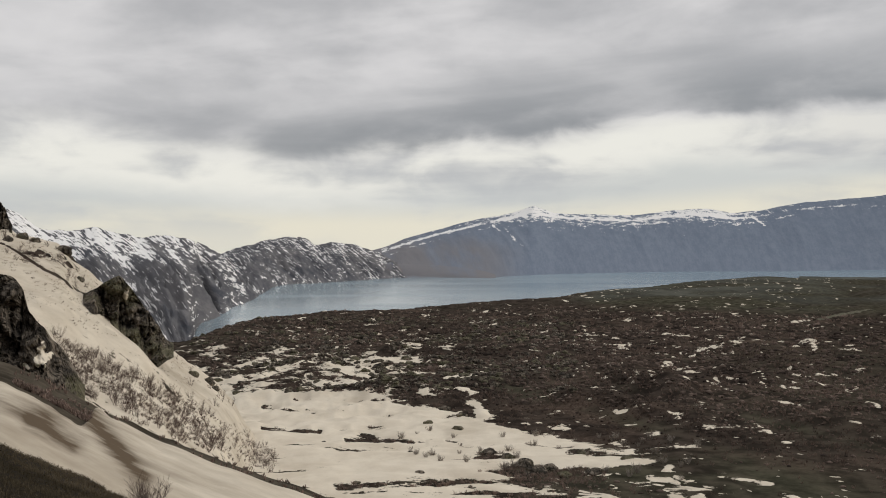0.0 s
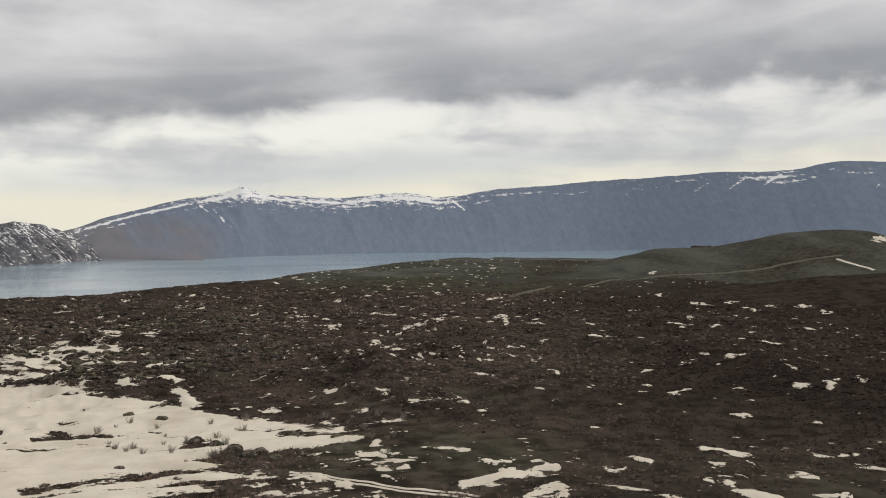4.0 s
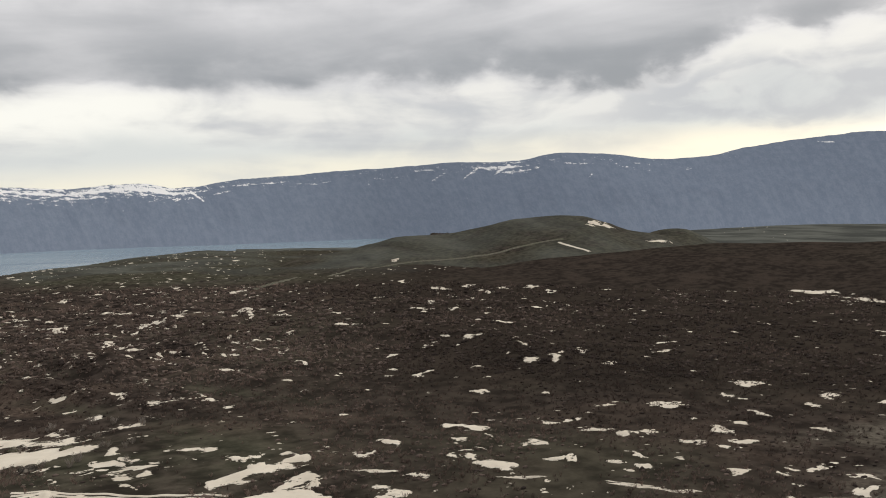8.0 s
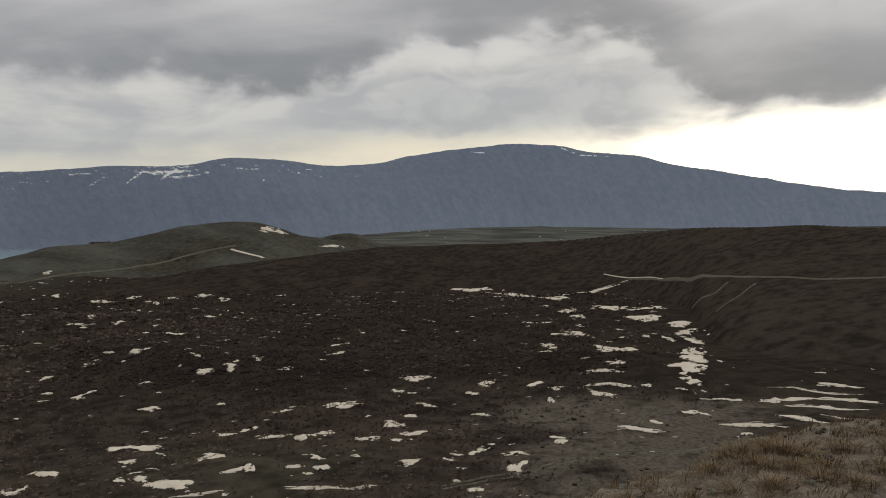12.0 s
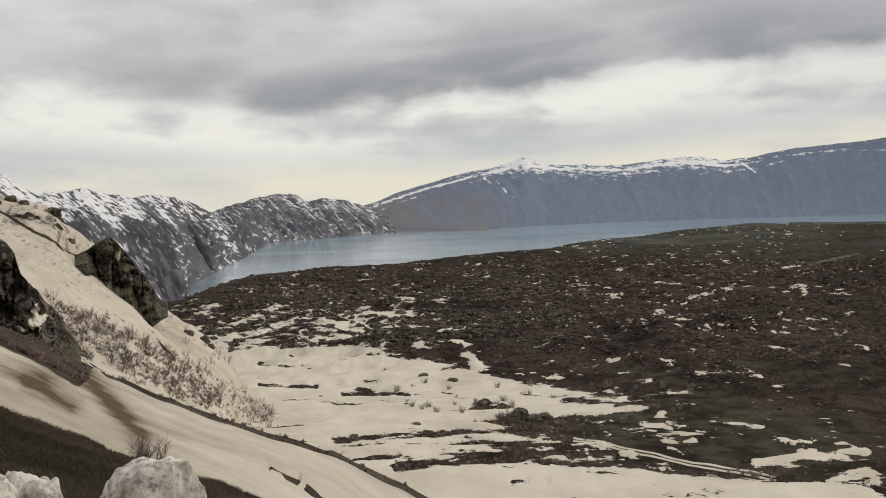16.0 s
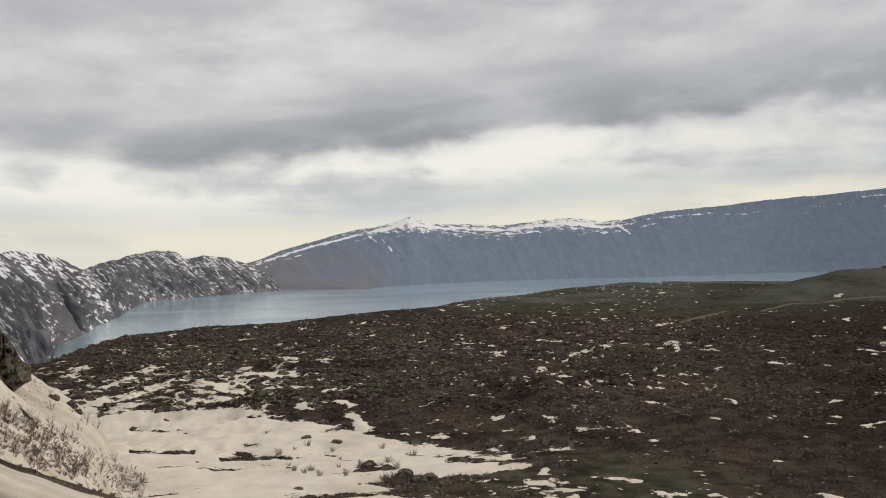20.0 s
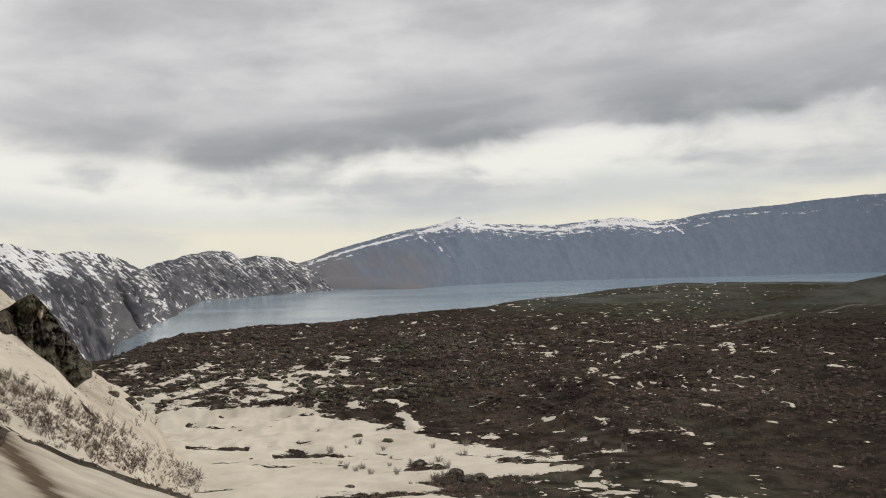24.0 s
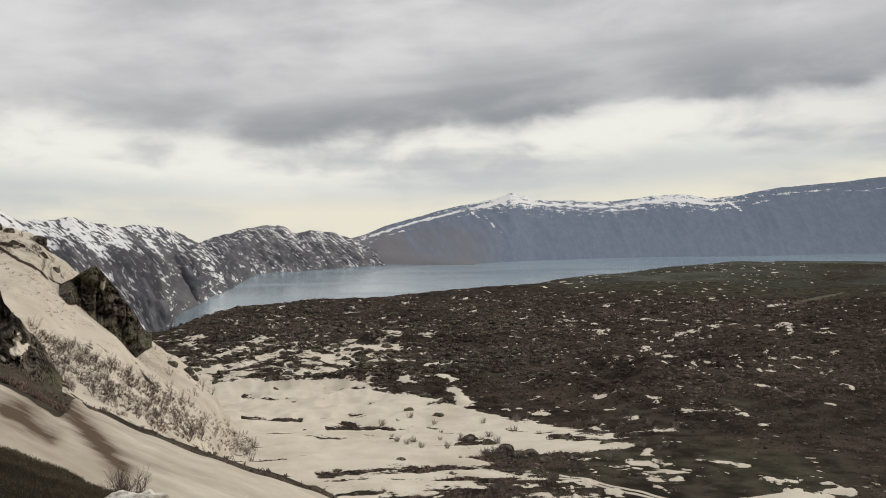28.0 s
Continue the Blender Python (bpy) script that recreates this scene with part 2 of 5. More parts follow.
def water_material():
    m, n, b = material("lake_water", 0.12)
    b.inputs["Base Color"].default_value = (0.205, 0.28, 0.32, 1)
    b.inputs["Specular IOR Level"].default_value = 0.5
    p = place(n)
    wind = n.noise(n.scaled(p, 0.3, 1.0, 1.0), 0.006, 4)
    n.put(b.inputs["Roughness"], n.ramp(wind, 0.35, 0.65, 0.13, 0.20))
    bumped(n, b, n.noise(p, 0.35, 4), 0.06, 0.4)
    return m


GROUND = ground_material()
# aerial haze over the far rim is painted into its blue-grey rock colours
HAZED_RIM_ROCK = mountain_material("hazed_rim_rock", (0.149, 0.177, 0.226), (0.186, 0.214, 0.263), (0.192, 0.186, 0.194), 0.45, 40.0, 10.0, 1.5)
RANGE_ROCK = mountain_material("range_rock", (0.066, 0.069, 0.080), (0.168, 0.162, 0.166), (0.176, 0.164, 0.163), 1.25, 5.5, 34.0, 3.0)


def gravel_material():
    m, n, b = material("gravel")
    p = place(n)
    big, mid, small = n.noise(p, 1.2, 5), n.noise(p, 9.0, 6, 0.6), n.noise(p, 45.0, 5, 0.6)
    col = n.mix(n.ramp(mid, 0.35, 0.66), (0.115, 0.092, 0.068), (0.215, 0.178, 0.135))
    col = n.mix(n.ramp(small, 0.5, 0.72, 0.0, 0.8), col, (0.31, 0.27, 0.22))
    col = n.mix(n.ramp(big, 0.5, 0.68, 0.0, 0.7), col, (0.085, 0.066, 0.045))
    n.put(b.inputs["Base Color"], col)
    bumped(n, b, n.math("ADD", n.math("MULTIPLY", mid, 1.5), small), 0.8, 0.03)
    return m


GRAVEL = gravel_material()
SNOW = snow_material()
WATER = water_material()

# ---- terrain ----
# Azimuth in degrees clockwise from +y, ranges in metres, all round the lookout. Crest angles in degrees of elevation from the eye.


TABLE = np.random.RandomState(7).rand(512, 512).astype(np.float32)


def lattice(ix, iy, seed):
    return TABLE[(ix + seed * 37) & 511, (iy + seed * 101) & 511]


def value_noise(x, y, seed):
    x, y = np.broadcast_arrays(x, y)
    ix, iy = np.floor(x).astype(np.int32), np.floor(y).astype(np.int32)
    fx, fy = x - ix, y - iy
    fx, fy = fx * fx * (3 - 2 * fx), fy * fy * (3 - 2 * fy)
    a, b = lattice(ix, iy, seed), lattice(ix + 1, iy, seed)
    c, d = lattice(ix, iy + 1, seed), lattice(ix + 1, iy + 1, seed)
    return (a + (b - a) * fx) * (1 - fy) + (c + (d - c) * fx) * fy


def fbm(x, y, size, octaves, seed, gain=0.5):
    """Fractal noise, about -1 to 1, with its largest lumps of that size."""
    total, amp, norm = 0, 1.0, 0.0
    for k in range(octaves):
        f = 2.03 ** k / size
        total = total + amp * (2 * value_noise(x * f + 17.3 * k, y * f - 9.1 * k, seed + k) - 1)
        norm += amp
        amp *= gain
    return total / norm * 1.6


def ridged(x, y, size, octaves, seed):
    total, amp = 0, 1.0
    for k in range(octaves):
        f = 2.1 ** k / size
        total = total + amp * (1 - np.abs(2 * value_noise(x * f, y * f, seed + k) - 1) * 2)
        amp *= 0.5
    return total / 1.9


def curve(text):
    """A smooth line through azimuth,value pairs."""
    pts = np.array([[float(v) for v in w.split(",")] for w in text.split()])
    xs, ys = pts[:, 0], pts[:, 1]
    slope = np.gradient(ys, xs)

    def at(az):
        a = np.clip(az, xs[0], xs[-1])
        i = np.clip(np.searchsorted(xs, a) - 1, 0, len(xs) - 2)
        w = xs[i + 1] - xs[i]
        s = (a - xs[i]) / w
        m0, m1 = slope[i] * w * 0.7, slope[i + 1] * w * 0.7
        return ys[i] * (2 * s**3 - 3 * s**2 + 1) + m0 * (s**3 - 2 * s**2 + s) + ys[i + 1] * (3 * s**2 - 2 * s**3) + m1 * (s**3 - s**2)
    return at


CREST_RANGE_A = curve("-60,6 -40,4.5 -30,2.8 -27,2.0 -25.5,0.98 -24.4,0.96 -22.6,1.08 -21.1,0.76 -20.1,0.55 -18.4,0.56 -17.0,0.45 -15.9,-0.03 -15.0,-0.6 -13.9,-2.0 -12.6,-3.7 -11.5,-5.5")
CREST_RANGE_B = curve("-19,-1.5 -16.5,-1.1 -15.0,-0.63 -13.4,-0.14 -11.6,0.35 -10.1,0.54 -9.1,0.31 -8.8,0.05 -7.6,0.16 -6.3,0.09 -4.8,-0.38 -3.6,-0.9 -2,-2.6")
CREST_RIM = curve("-9,-1.6 -4.3,-0.26 -2.3,0.51 -0.2,1.09 2.5,1.74 4.5,2.12 5.6,2.46 6.1,2.61 6.8,2.42 7.5,2.19 10.5,2.06 12.7,1.96 15.3,2.24 17.4,2.33 19.2,2.05 20.5,2.17 23,2.6 25.8,2.82 29.8,3.18 33.6,3.44 37.4,3.72 42.6,3.86 43.7,4.11 44.7,4.25 48.4,4.08 50.9,3.73 54.8,3.89 56.8,4.31 60.5,4.75 64.2,4.98 66.5,4.79 69.1,4.25 71.9,3.95 74.3,3.28 76.6,2.87 79.2,2.34 81.9,1.79 85.0,1.29 95,0.6")
SHORE_A = curve("-60,600 -28,640 -19,690 -17.5,710 -16.8,760 -16.3,1000 -15.8,1070 -14.7,1160 -14.0,1300 -12.9,1431 -12.1,1648 -11.4,1900 -8.6,2068 -5,2267 -3.4,2365 3.3,2450")
SHORE_RIM = curve("-5,2420 3.7,2490 8.3,2750 16.7,3090 22.2,3220 25.7,3420 33,3900")
CREST_SPIT = curve("-6,-1.4 -4.0,-1.3 -2.1,-1.32 0.6,-1.5 2.5,-1.75 3.4,-2.0 3.9,-2.35")
PLATEAU_EDGE = curve("-40,-8 -17.7,-6.22 -17.0,-6.17 -14.5,-5.39 -12.3,-4.88 -7.4,-4.50 -3.2,-4.38 0.2,-4.11 4.5,-3.76 7.7,-3.54 9.4,-3.19 11.4,-2.96 13.1,-2.88 14.7,-2.66 16.9,-2.35 19.1,-2.16 20.5,-2.05 24,-2.07 27.5,-2.14 31.8,-2.18 36,-2.0")
CREST_HILL = curve("24,-3.6 27.5,-2.53 29.8,-2.20 32.1,-1.71 33.7,-1.30 36.9,-1.07 39.7,-0.58 41.9,-0.10 44.1,0.07 46.3,0.02 47.8,-0.40 49.5,-0.95 51.7,-1.3 54,-2.2 58,-3.5")
CREST_KNOLL = curve("46,-6 48.5,-3.2 51.0,-1.0 52.9,-0.81 54.7,-1.6 56.5,-2.8 60,-6")
CREST_SHOULDER = curve("24,-6.5 28,-5.6 32.2,-4.79 34.5,-4.18 37.5,-3.54 39.1,-3.42 44.7,-2.78 47.8,-2.48 51.8,-2.09 54.7,-1.78 61.7,-1.66 69.2,-1.45 74.6,-0.91 79.7,-0.87 85.0,-0.99 95,-0.6 120,1")
FOOT_SHOULDER = curve("24,720 50,715 66,700 71,655 73.2,600 75,515 76.3,405 78,340 79.4,300 85,265 100,220 120,160")
REACH_SHOULDER = curve("24,900 50,930 66,930 75,800 85,640 120,420")
CREST_TERRACE = curve("46,-2 54,-0.96 59.7,-0.67 65.5,-0.68 74.6,-0.88 90,-0.9")
CREST_BANK = curve("-60,10 -40,5.5 -30,2.0 -27.8,1.13 -26.3,0.53 -24.7,0.04 -23.1,-1.7 -21.8,-2.9 -20.1,-4.4 -18.8,-6.2 -18.1,-6.75 -16.7,-7.6 -15.2,-8.6 -14.2,-9.7 -13.2,-11.4 -12,-13.5 -5,-24")
CREST_RIB = curve("-60,-2 -40,-4.5 -27.8,-7.0 -26,-7.8 -24.5,-8.7 -23.1,-9.6 -21.5,-10.54 -18.1,-12.35 -14.5,-13.99 -10.8,-15.43 -7.8,-16.48 -3.1,-18.76 -0.7,-19.91 8,-26 20,-34")
CREST_LIP = curve("-60,-8 -40,-9.5 -27.9,-11.42 -26.0,-12.53 -23.8,-13.75 -20.1,-15.73 -15.2,-17.89 -12.7,-19.02 -5,-25 5,-34")
SHELF = curve("-60,4 -28,4 0,2.2 40,2.2 62,3.2 69,4.9 76,5.4 80,6.3 85,6.8 100,9 130,9")


def rise(az, r, crest, reach, foot, foot_z, back, p=1.0, capped=True):
    """A ridge that climbs from its foot to its crest, at those ranges, and falls away behind."""
    zc = EYE + reach * np.tan(np.radians(crest))
    foot_z = np.minimum(foot_z, zc - 2) if capped else foot_z
    s = np.clip((r - foot) / (reach - foot), 0, 1)
    front = foot_z + (zc - foot_z) * s**p - np.maximum(foot - r, 0) * 0.6
    return np.where(r > reach, zc - back * (r - reach), front)


FLOOR, LIP, RIB, BANK, SHOULDER, HILL, KNOLL, TERRACE, RANGE_A, RANGE_B, SPIT, RIM, BEHIND = range(13)


def terrain(az, r):
    """Height, and which landform it belongs to."""
    x, y = r * np.sin(np.radians(az)), r * np.cos(np.radians(az))
    # plateau of old lava, dropping to the lake
    edge = (EYE - 20) / np.tan(np.radians(-PLATEAU_EDGE(az)))
    edge_n = edge * (1 + 0.012 * fbm(az * 20, r * 0, 30, 3, 5))
    t = np.clip((edge - r) / (edge - 150), 0, 1)
    plat = 20 + 24 * t**1.5
    lava = np.clip((r - 190) / 120, 0, 1) * np.clip((9 - az) / 14, 0.25, 1)
    calm = np.clip((edge - r) / 60, 0.35, 1)
    swell = np.clip((r - 170) / 160, 0, 1) * np.clip((edge - r) / 150, 0.15, 1)
    plat = plat + swell * (3.2 * fbm(x, y, 150, 3, 17) + 1.6 * ridged(x + 0.4 * y, y, 85, 3, 19) - 0.8)
    plat = plat + calm * lava * (2.4 * fbm(x, y, 38, 5, 11) + 2.2 * ridged(x, y, 24, 3, 15) - 1.0) + 0.45 * fbm(x, y, 10, 3, 21)
    # levees of old flows and the hummocks between them
    for a0, r0, a1, r1, tall, wide in ((1.5, 395, 19.5, 246, 4.5, 11), (8, 385, 29, 258, 5.0, 13), (10, 560, 33, 370, 4.5, 15), (24, 470, 52, 300, 4.0, 14), (-8, 520, 8, 440, 4.0, 13), (-12, 400, 1, 318, 3.0, 9)):
        p, q = (r0 * np.sin(radians(a0)), r0 * np.cos(radians(a0))), (r1 * np.sin(radians(a1)), r1 * np.cos(radians(a1)))
        dx, dy = q[0] - p[0], q[1] - p[1]
        along = np.clip(((x - p[0]) * dx + (y - p[1]) * dy) / (dx * dx + dy * dy), 0, 1)
        off = np.hypot(x - p[0] - along * dx, y - p[1] - along * dy) + 7 * fbm(x, y, 45, 3, 23)
        plat = plat + tall * np.sin(np.pi * along) ** 0.6 * (0.7 + 0.6 * fbm(x, y, 26, 3, 25)) * np.exp(-(off / wide) ** 2)
    rough = np.clip((r - 215 - 60 * np.clip((az - 20) / 30, 0, 1)) / 90, 0, 1) * np.clip((edge - r) / 120, 0.25, 1) * np.clip((58 - az) / 14, 0.12, 1)
    plat = plat + rough * (1.5 * ridged(x, y, 17, 3, 27) - 0.4 + 0.7 * fbm(x, y, 7, 2, 29))
    wet = az < 36
    plat = np.where((r > edge_n) & wet, plat - (r - edge_n) * 0.45, plat)
    plat = np.where(wet, np.maximum(plat, -14), plat)
    # the steep side of the lookout
    flat = SHELF(az)
    own = EYE - 1.62 - 0.66 * np.maximum(r - flat, 0) + 0.05 * fbm(x, y, 1.2, 4, 31) + np.clip(r / 40, 0, 1) * fbm(x, y, 9, 3, 33)
    floor = np.maximum(plat, own)
    lip_r = 17 + 1.2 * fbm(az, az * 0, 6, 2, 41)
    lip = rise(az, r, CREST_LIP(az), lip_r, 4.0, EYE - 1.75, 0.55, 1.0, False) + np.clip(r / 20, 0, 1) * 0.16 * fbm(x, y, 2.0, 4, 43)
    rib_r = 76 + 3 * fbm(az, az * 0, 9, 2, 45)
    rib = rise(az, r, CREST_RIB(az), rib_r, 34, EYE - 34 * np.tan(np.radians(1.8 - CREST_LIP(az))), 0.62, 1.0, False) + 0.12 * fbm(x, y, 9, 3, 47)
    rib = np.where(az > 12, rib - 40, rib)
    bank_r = 255 + 12 * fbm(az, az * 0, 5, 3, 51)
    bank = rise(az, r, CREST_BANK(az), bank_r, 128, EYE - 128 * np.tan(np.radians(1.2 - CREST_RIB(az))), 0.55, 1.1) + 1.9 * fbm(x, y, 30, 5, 53)
    shoulder = rise(az, r, CREST_SHOULDER(az), REACH_SHOULDER(az), FOOT_SHOULDER(az), 29, 0.28, 0.85) + 1.5 * fbm(x, y, 95, 2, 57, 0.35)
    hill = rise(az, r, CREST_HILL(az), 1360, 1110, 22, 0.35, 0.9) + 1.6 * fbm(x, y, 90, 5, 61)
    knoll = rise(az, r, CREST_KNOLL(az), 1420, 1250, 30, 0.4) + 1.2 * fbm(x, y, 60, 4, 63)
    terrace = rise(az, r, CREST_TERRACE(az), 2650, 1900, 22, 0.05) + 3 * fbm(x, y, 160, 5, 65)
    sh = SHORE_A(az)
    reach = np.maximum(sh, 900) + 420 + 140 * np.clip((-13 - az) / 3, 0, 1)
    mid = np.clip((r - sh) / 560, 0, 1)
    spur = np.sin(np.pi * mid) ** 0.8 * (24 * ridged(az * 30 + r * 0.32, r * 0.10 - az * 4, 60, 2, 71) + 18 * ridged(az * 30 + r * 0.30, r * 0.09, 22, 4, 72) + 9 * fbm(x, y, 55, 4, 74, 0.6) - 12)
    range_a = rise(az, r, CREST_RANGE_A(az) + 0.06 * fbm(az, az * 0, 0.5, 3, 73), reach, sh, -1, 0.5, 0.95) + spur + mid * 2 * fbm(x, y, 40, 4, 75)
    reach_b = 2720 + az * 0
    mid_b = np.clip((r - sh) / (reach_b - sh), 0, 1)
    spur_b = np.sin(np.pi * mid_b) * (24 * ridged(az * 40 + r * 0.22, r * 0.07 - az * 6, 66, 2, 77) + 18 * ridged(az * 40 + r * 0.20, r * 0.06, 24, 4, 78) + 9 * fbm(x, y, 60, 4, 80, 0.6) - 10)
    range_b = rise(az, r, CREST_RANGE_B(az) + 0.05 * fbm(az, az * 0, 0.4, 3, 79), reach_b, sh, -1, 0.5, 1.1) + spur_b
    range_b = np.where((az > -1.5) | (az < -20), -60, range_b)
    spit = rise(az, r, CREST_SPIT(az), 2560, 2452 - 20 * np.clip(az + 1, -3, 5), -1, 0.3, 0.7) + 2 * fbm(x, y, 60, 4, 81)
    spit = np.where((az > 3.95) | (az < -6), -60, spit)
    ease = np.clip((az - 33) / 22, 0, 1)
    ease = ease * ease * (3 - 2 * ease)
    rim_foot = SHORE_RIM(az) - ease * 950
    rim_z = 0.3 + ease * 45
    rim_r = 3720 + np.clip(az, 0, 34) * 20 + np.clip(az - 60, 0, 30) * -14
    s = np.clip((r - rim_foot) / (rim_r - rim_foot), 0, 1)
    gully = np.sin(np.pi * s) ** 2 * (8 * ridged(az * 60 + r * 0.16, r * 0.10, 120, 3, 85) + 14 * fbm(x, y, 420, 3, 86) + 2)
    rim = rise(az, r, CREST_RIM(az) + 0.034 * fbm(az, az * 0, 0.9, 5, 87, 0.6), rim_r, rim_foot, rim_z, 0.12, 1.25) + gully
    rim = np.where(az < -12, -60, rim)
    # the slope that goes on up behind the lookout
    turn = np.clip((np.abs((az - 30 + 180) % 360 - 180) - 80) / 40, 0, 1)
    behind = np.where(turn > 0, EYE - 1.62 + 0.5 * np.clip(r - 6, 0, 700) * turn - (1 - turn) * r * 0.7 - 0.4 * np.maximum(r - 1200, 0) + 2 * fbm(x, y, 60, 4, 91) * np.clip(r / 60, 0, 1), -99)
    parts = np.stack([floor, lip, rib, bank, shoulder, hill, knoll, terrace, range_a, range_b, spit, rim, behind])
    for k in (LIP, RIB, BANK):
        parts[k] = np.where(az > 30, -99, parts[k])
    for k in (SHOULDER, HILL, KNOLL, TERRACE):
        parts[k] = np.where((az < 23) | (az > 130), -99, parts[k])
    kind = parts.argmax(0)
    return parts.max(0), kind


fine_az = np.arange(-33.0, 91.01, 0.1)
AZ = np.r_[fine_az, np.arange(93, 327, 2.5)]
RANGES = np.r_[0.02, 0.4, 1.0, np.geomspace(1.6, 100, 130), np.geomspace(100, 1000, 290)[1:], np.arange(1012, 3700, 13.0), np.arange(3700, 4480, 8.0), np.arange(4490, 4950, 40.0)]
AZG, RG = np.meshgrid(AZ, RANGES, indexing="ij")
ZG, KIND = terrain(AZG, RG)
XG, YG = RG * np.sin(np.radians(AZG)), RG * np.cos(np.radians(AZG))
ELG = np.degrees(np.arctan2(ZG - EYE, RG))
NA, NR = ZG.shape


def height(x, y):
    """The ground's height at a place, between the grid's points."""
    az, r = np.degrees(np.arctan2(x, y)), np.hypot(x, y)
    i = np.clip(np.searchsorted(fine_az, az) - 1, 0, len(fine_az) - 2)
    j = np.clip(np.searchsorted(RANGES, r) - 1, 0, NR - 2)
    u = np.clip((az - fine_az[i]) / 0.1, 0, 1)
    v = np.clip((r - RANGES[j]) / (RANGES[j + 1] - RANGES[j]), 0, 1)
    return (ZG[i, j] * (1 - u) + ZG[i + 1, j] * u) * (1 - v) + (ZG[i, j + 1] * (1 - u) + ZG[i + 1, j + 1] * u) * v


def mesh_object(name, verts, faces, mat, parent=None, attrs=None, smooth=True):
    me = bpy.data.meshes.new(name)
    verts, faces = np.asarray(verts, np.float32), np.asarray(faces, np.int32)
    k = faces.shape[1]
    me.vertices.add(len(verts))
    me.vertices.foreach_set("co", verts.ravel())
    me.loops.add(faces.size)
    me.loops.foreach_set("vertex_index", faces.ravel())
    me.polygons.add(len(faces))
    me.polygons.foreach_set("loop_start", np.arange(0, faces.size, k, dtype=np.int32))
    me.polygons.foreach_set("use_smooth", np.full(len(faces), smooth))
    for key, values in (attrs or {}).items():
        me.attributes.new(key, "FLOAT", "POINT").data.foreach_set("value", np.asarray(values, np.float32))
    me.update(calc_edges=True)
    me.materials.append(mat)
    ob = new(name, me)
    ob.parent = parent
    return ob


def grid_faces(mask_cells):
    i, j = np.nonzero(mask_cells)
    i2 = (i + 1) % NA
    return np.stack([i * NR + j, i * NR + j + 1, i2 * NR + j + 1, i2 * NR + j], 1)


def from_grid(name, cells, z, mat, attrs=None, smooth=True):
    f = grid_faces(cells)[:, ::-1]
    used, inv = np.unique(f, return_inverse=True)
    verts = np.stack([XG.ravel()[used], YG.ravel()[used], z.ravel()[used]], 1)
    return mesh_object(name, verts, inv.reshape(f.shape), mat, attrs={k: v.ravel()[used] for k, v in (attrs or {}).items()}, smooth=smooth)


def bell(az, el, a0, e0, aw, ew):
    return np.exp(-((az - a0) / aw) ** 2 - ((el - e0) / ew) ** 2)


def near_line(az, el, a0, e0, a1, e1, w):
    """1 on a short line on a mountainside, falling to 0 at its width."""
    t = np.clip(((az - a0) * (a1 - a0) + (el - e0) * (e1 - e0)) / ((a1 - a0) ** 2 + (e1 - e0) ** 2), 0, 1)
    return np.exp(-(((az - a0 - t * (a1 - a0)) ** 2 + (el - e0 - t * (e1 - e0)) ** 2) / w**2))


N_BIG = fbm(XG, YG, 150, 4, 101)
N_MID = fbm(XG, YG, 30, 5, 103)
GRASS = np.clip(0.02 + 0.55 * N_BIG, 0, 1)
GRASS = np.where((KIND == SHOULDER), np.clip(0.0 + 0.35 * N_BIG, 0, 1), GRASS)
GRASS = np.where((KIND == HILL) | (KIND == KNOLL), np.clip(0.9 + 0.5 * N_BIG, 0, 1.3), GRASS)
GRASS = np.where(KIND == TERRACE, 1.0, GRASS)
GRASS = np.maximum(GRASS, np.where(KIND == FLOOR, np.clip((AZG - 8) / 3, 0, 1) * np.clip((ELG + 4.6) / 0.8, 0, 1) * 1.2, 0))
GRASS = np.maximum(GRASS, np.where(KIND == FLOOR, np.clip((ELG + 13.5) / -1.5, 0, 1) * np.clip(0.25 + 1.2 * N_BIG, 0, 1), 0))
GRASS = np.maximum(GRASS, np.where(KIND == FLOOR, 0.8 * bell(AZG, ELG, 73, -9.5, 6, 4.5), 0))
GRASS = np.maximum(GRASS, np.where(KIND == FLOOR, 1.3 * bell(AZG, ELG, 18, -15.2, 9, 1.5) + 0.9 * np.clip(0.3 + N_MID, 0, 1) * (near_line(AZG, ELG, 4, -9.6, 20, -13.4, 0.45) + near_line(AZG, ELG, 12, -9.4, 30, -12.6, 0.4) + bell(AZG, ELG, 38, -11.5, 8, 0.8)), 0))
GRASS = np.where((KIND == LIP) | (KIND == RIB), 0.35, GRASS)
SOIL = np.where((KIND == FLOOR) & (RG < 16), 2.5, 0.0)
SOIL = np.maximum(SOIL, np.where((KIND == FLOOR) & (RG > 60), 1.5 * np.clip((AZG - 56) / 9, 0, 1) * np.clip((-11.6 - ELG) / 1.0, 0, 1) * np.clip(0.40 + 1.1 * N_MID, 0, 1), 0))
SOIL = np.where(KIND == SPIT, 1.6, SOIL)
SOIL = np.where(KIND == RIM, np.clip((6.0 - AZG) / 4, 0, 1) * np.clip((0.9 - ELG) / 1.2, 0.15, 1), SOIL)
SOIL = np.where(KIND == RIB, 0.30, SOIL)
SOIL = np.maximum(SOIL, np.where(KIND == SHOULDER, 0.28 * np.clip((AZG - 66) / 8, 0, 1), 0))
# how much painted haze the terrace, hill, knoll and far plateau grass carry
HAZED_MEADOW = np.where(KIND == TERRACE, 0.95, np.where((KIND == HILL) | (KIND == KNOLL), np.clip(0.26 + 0.6 * N_BIG, 0, 0.7), 0.0))
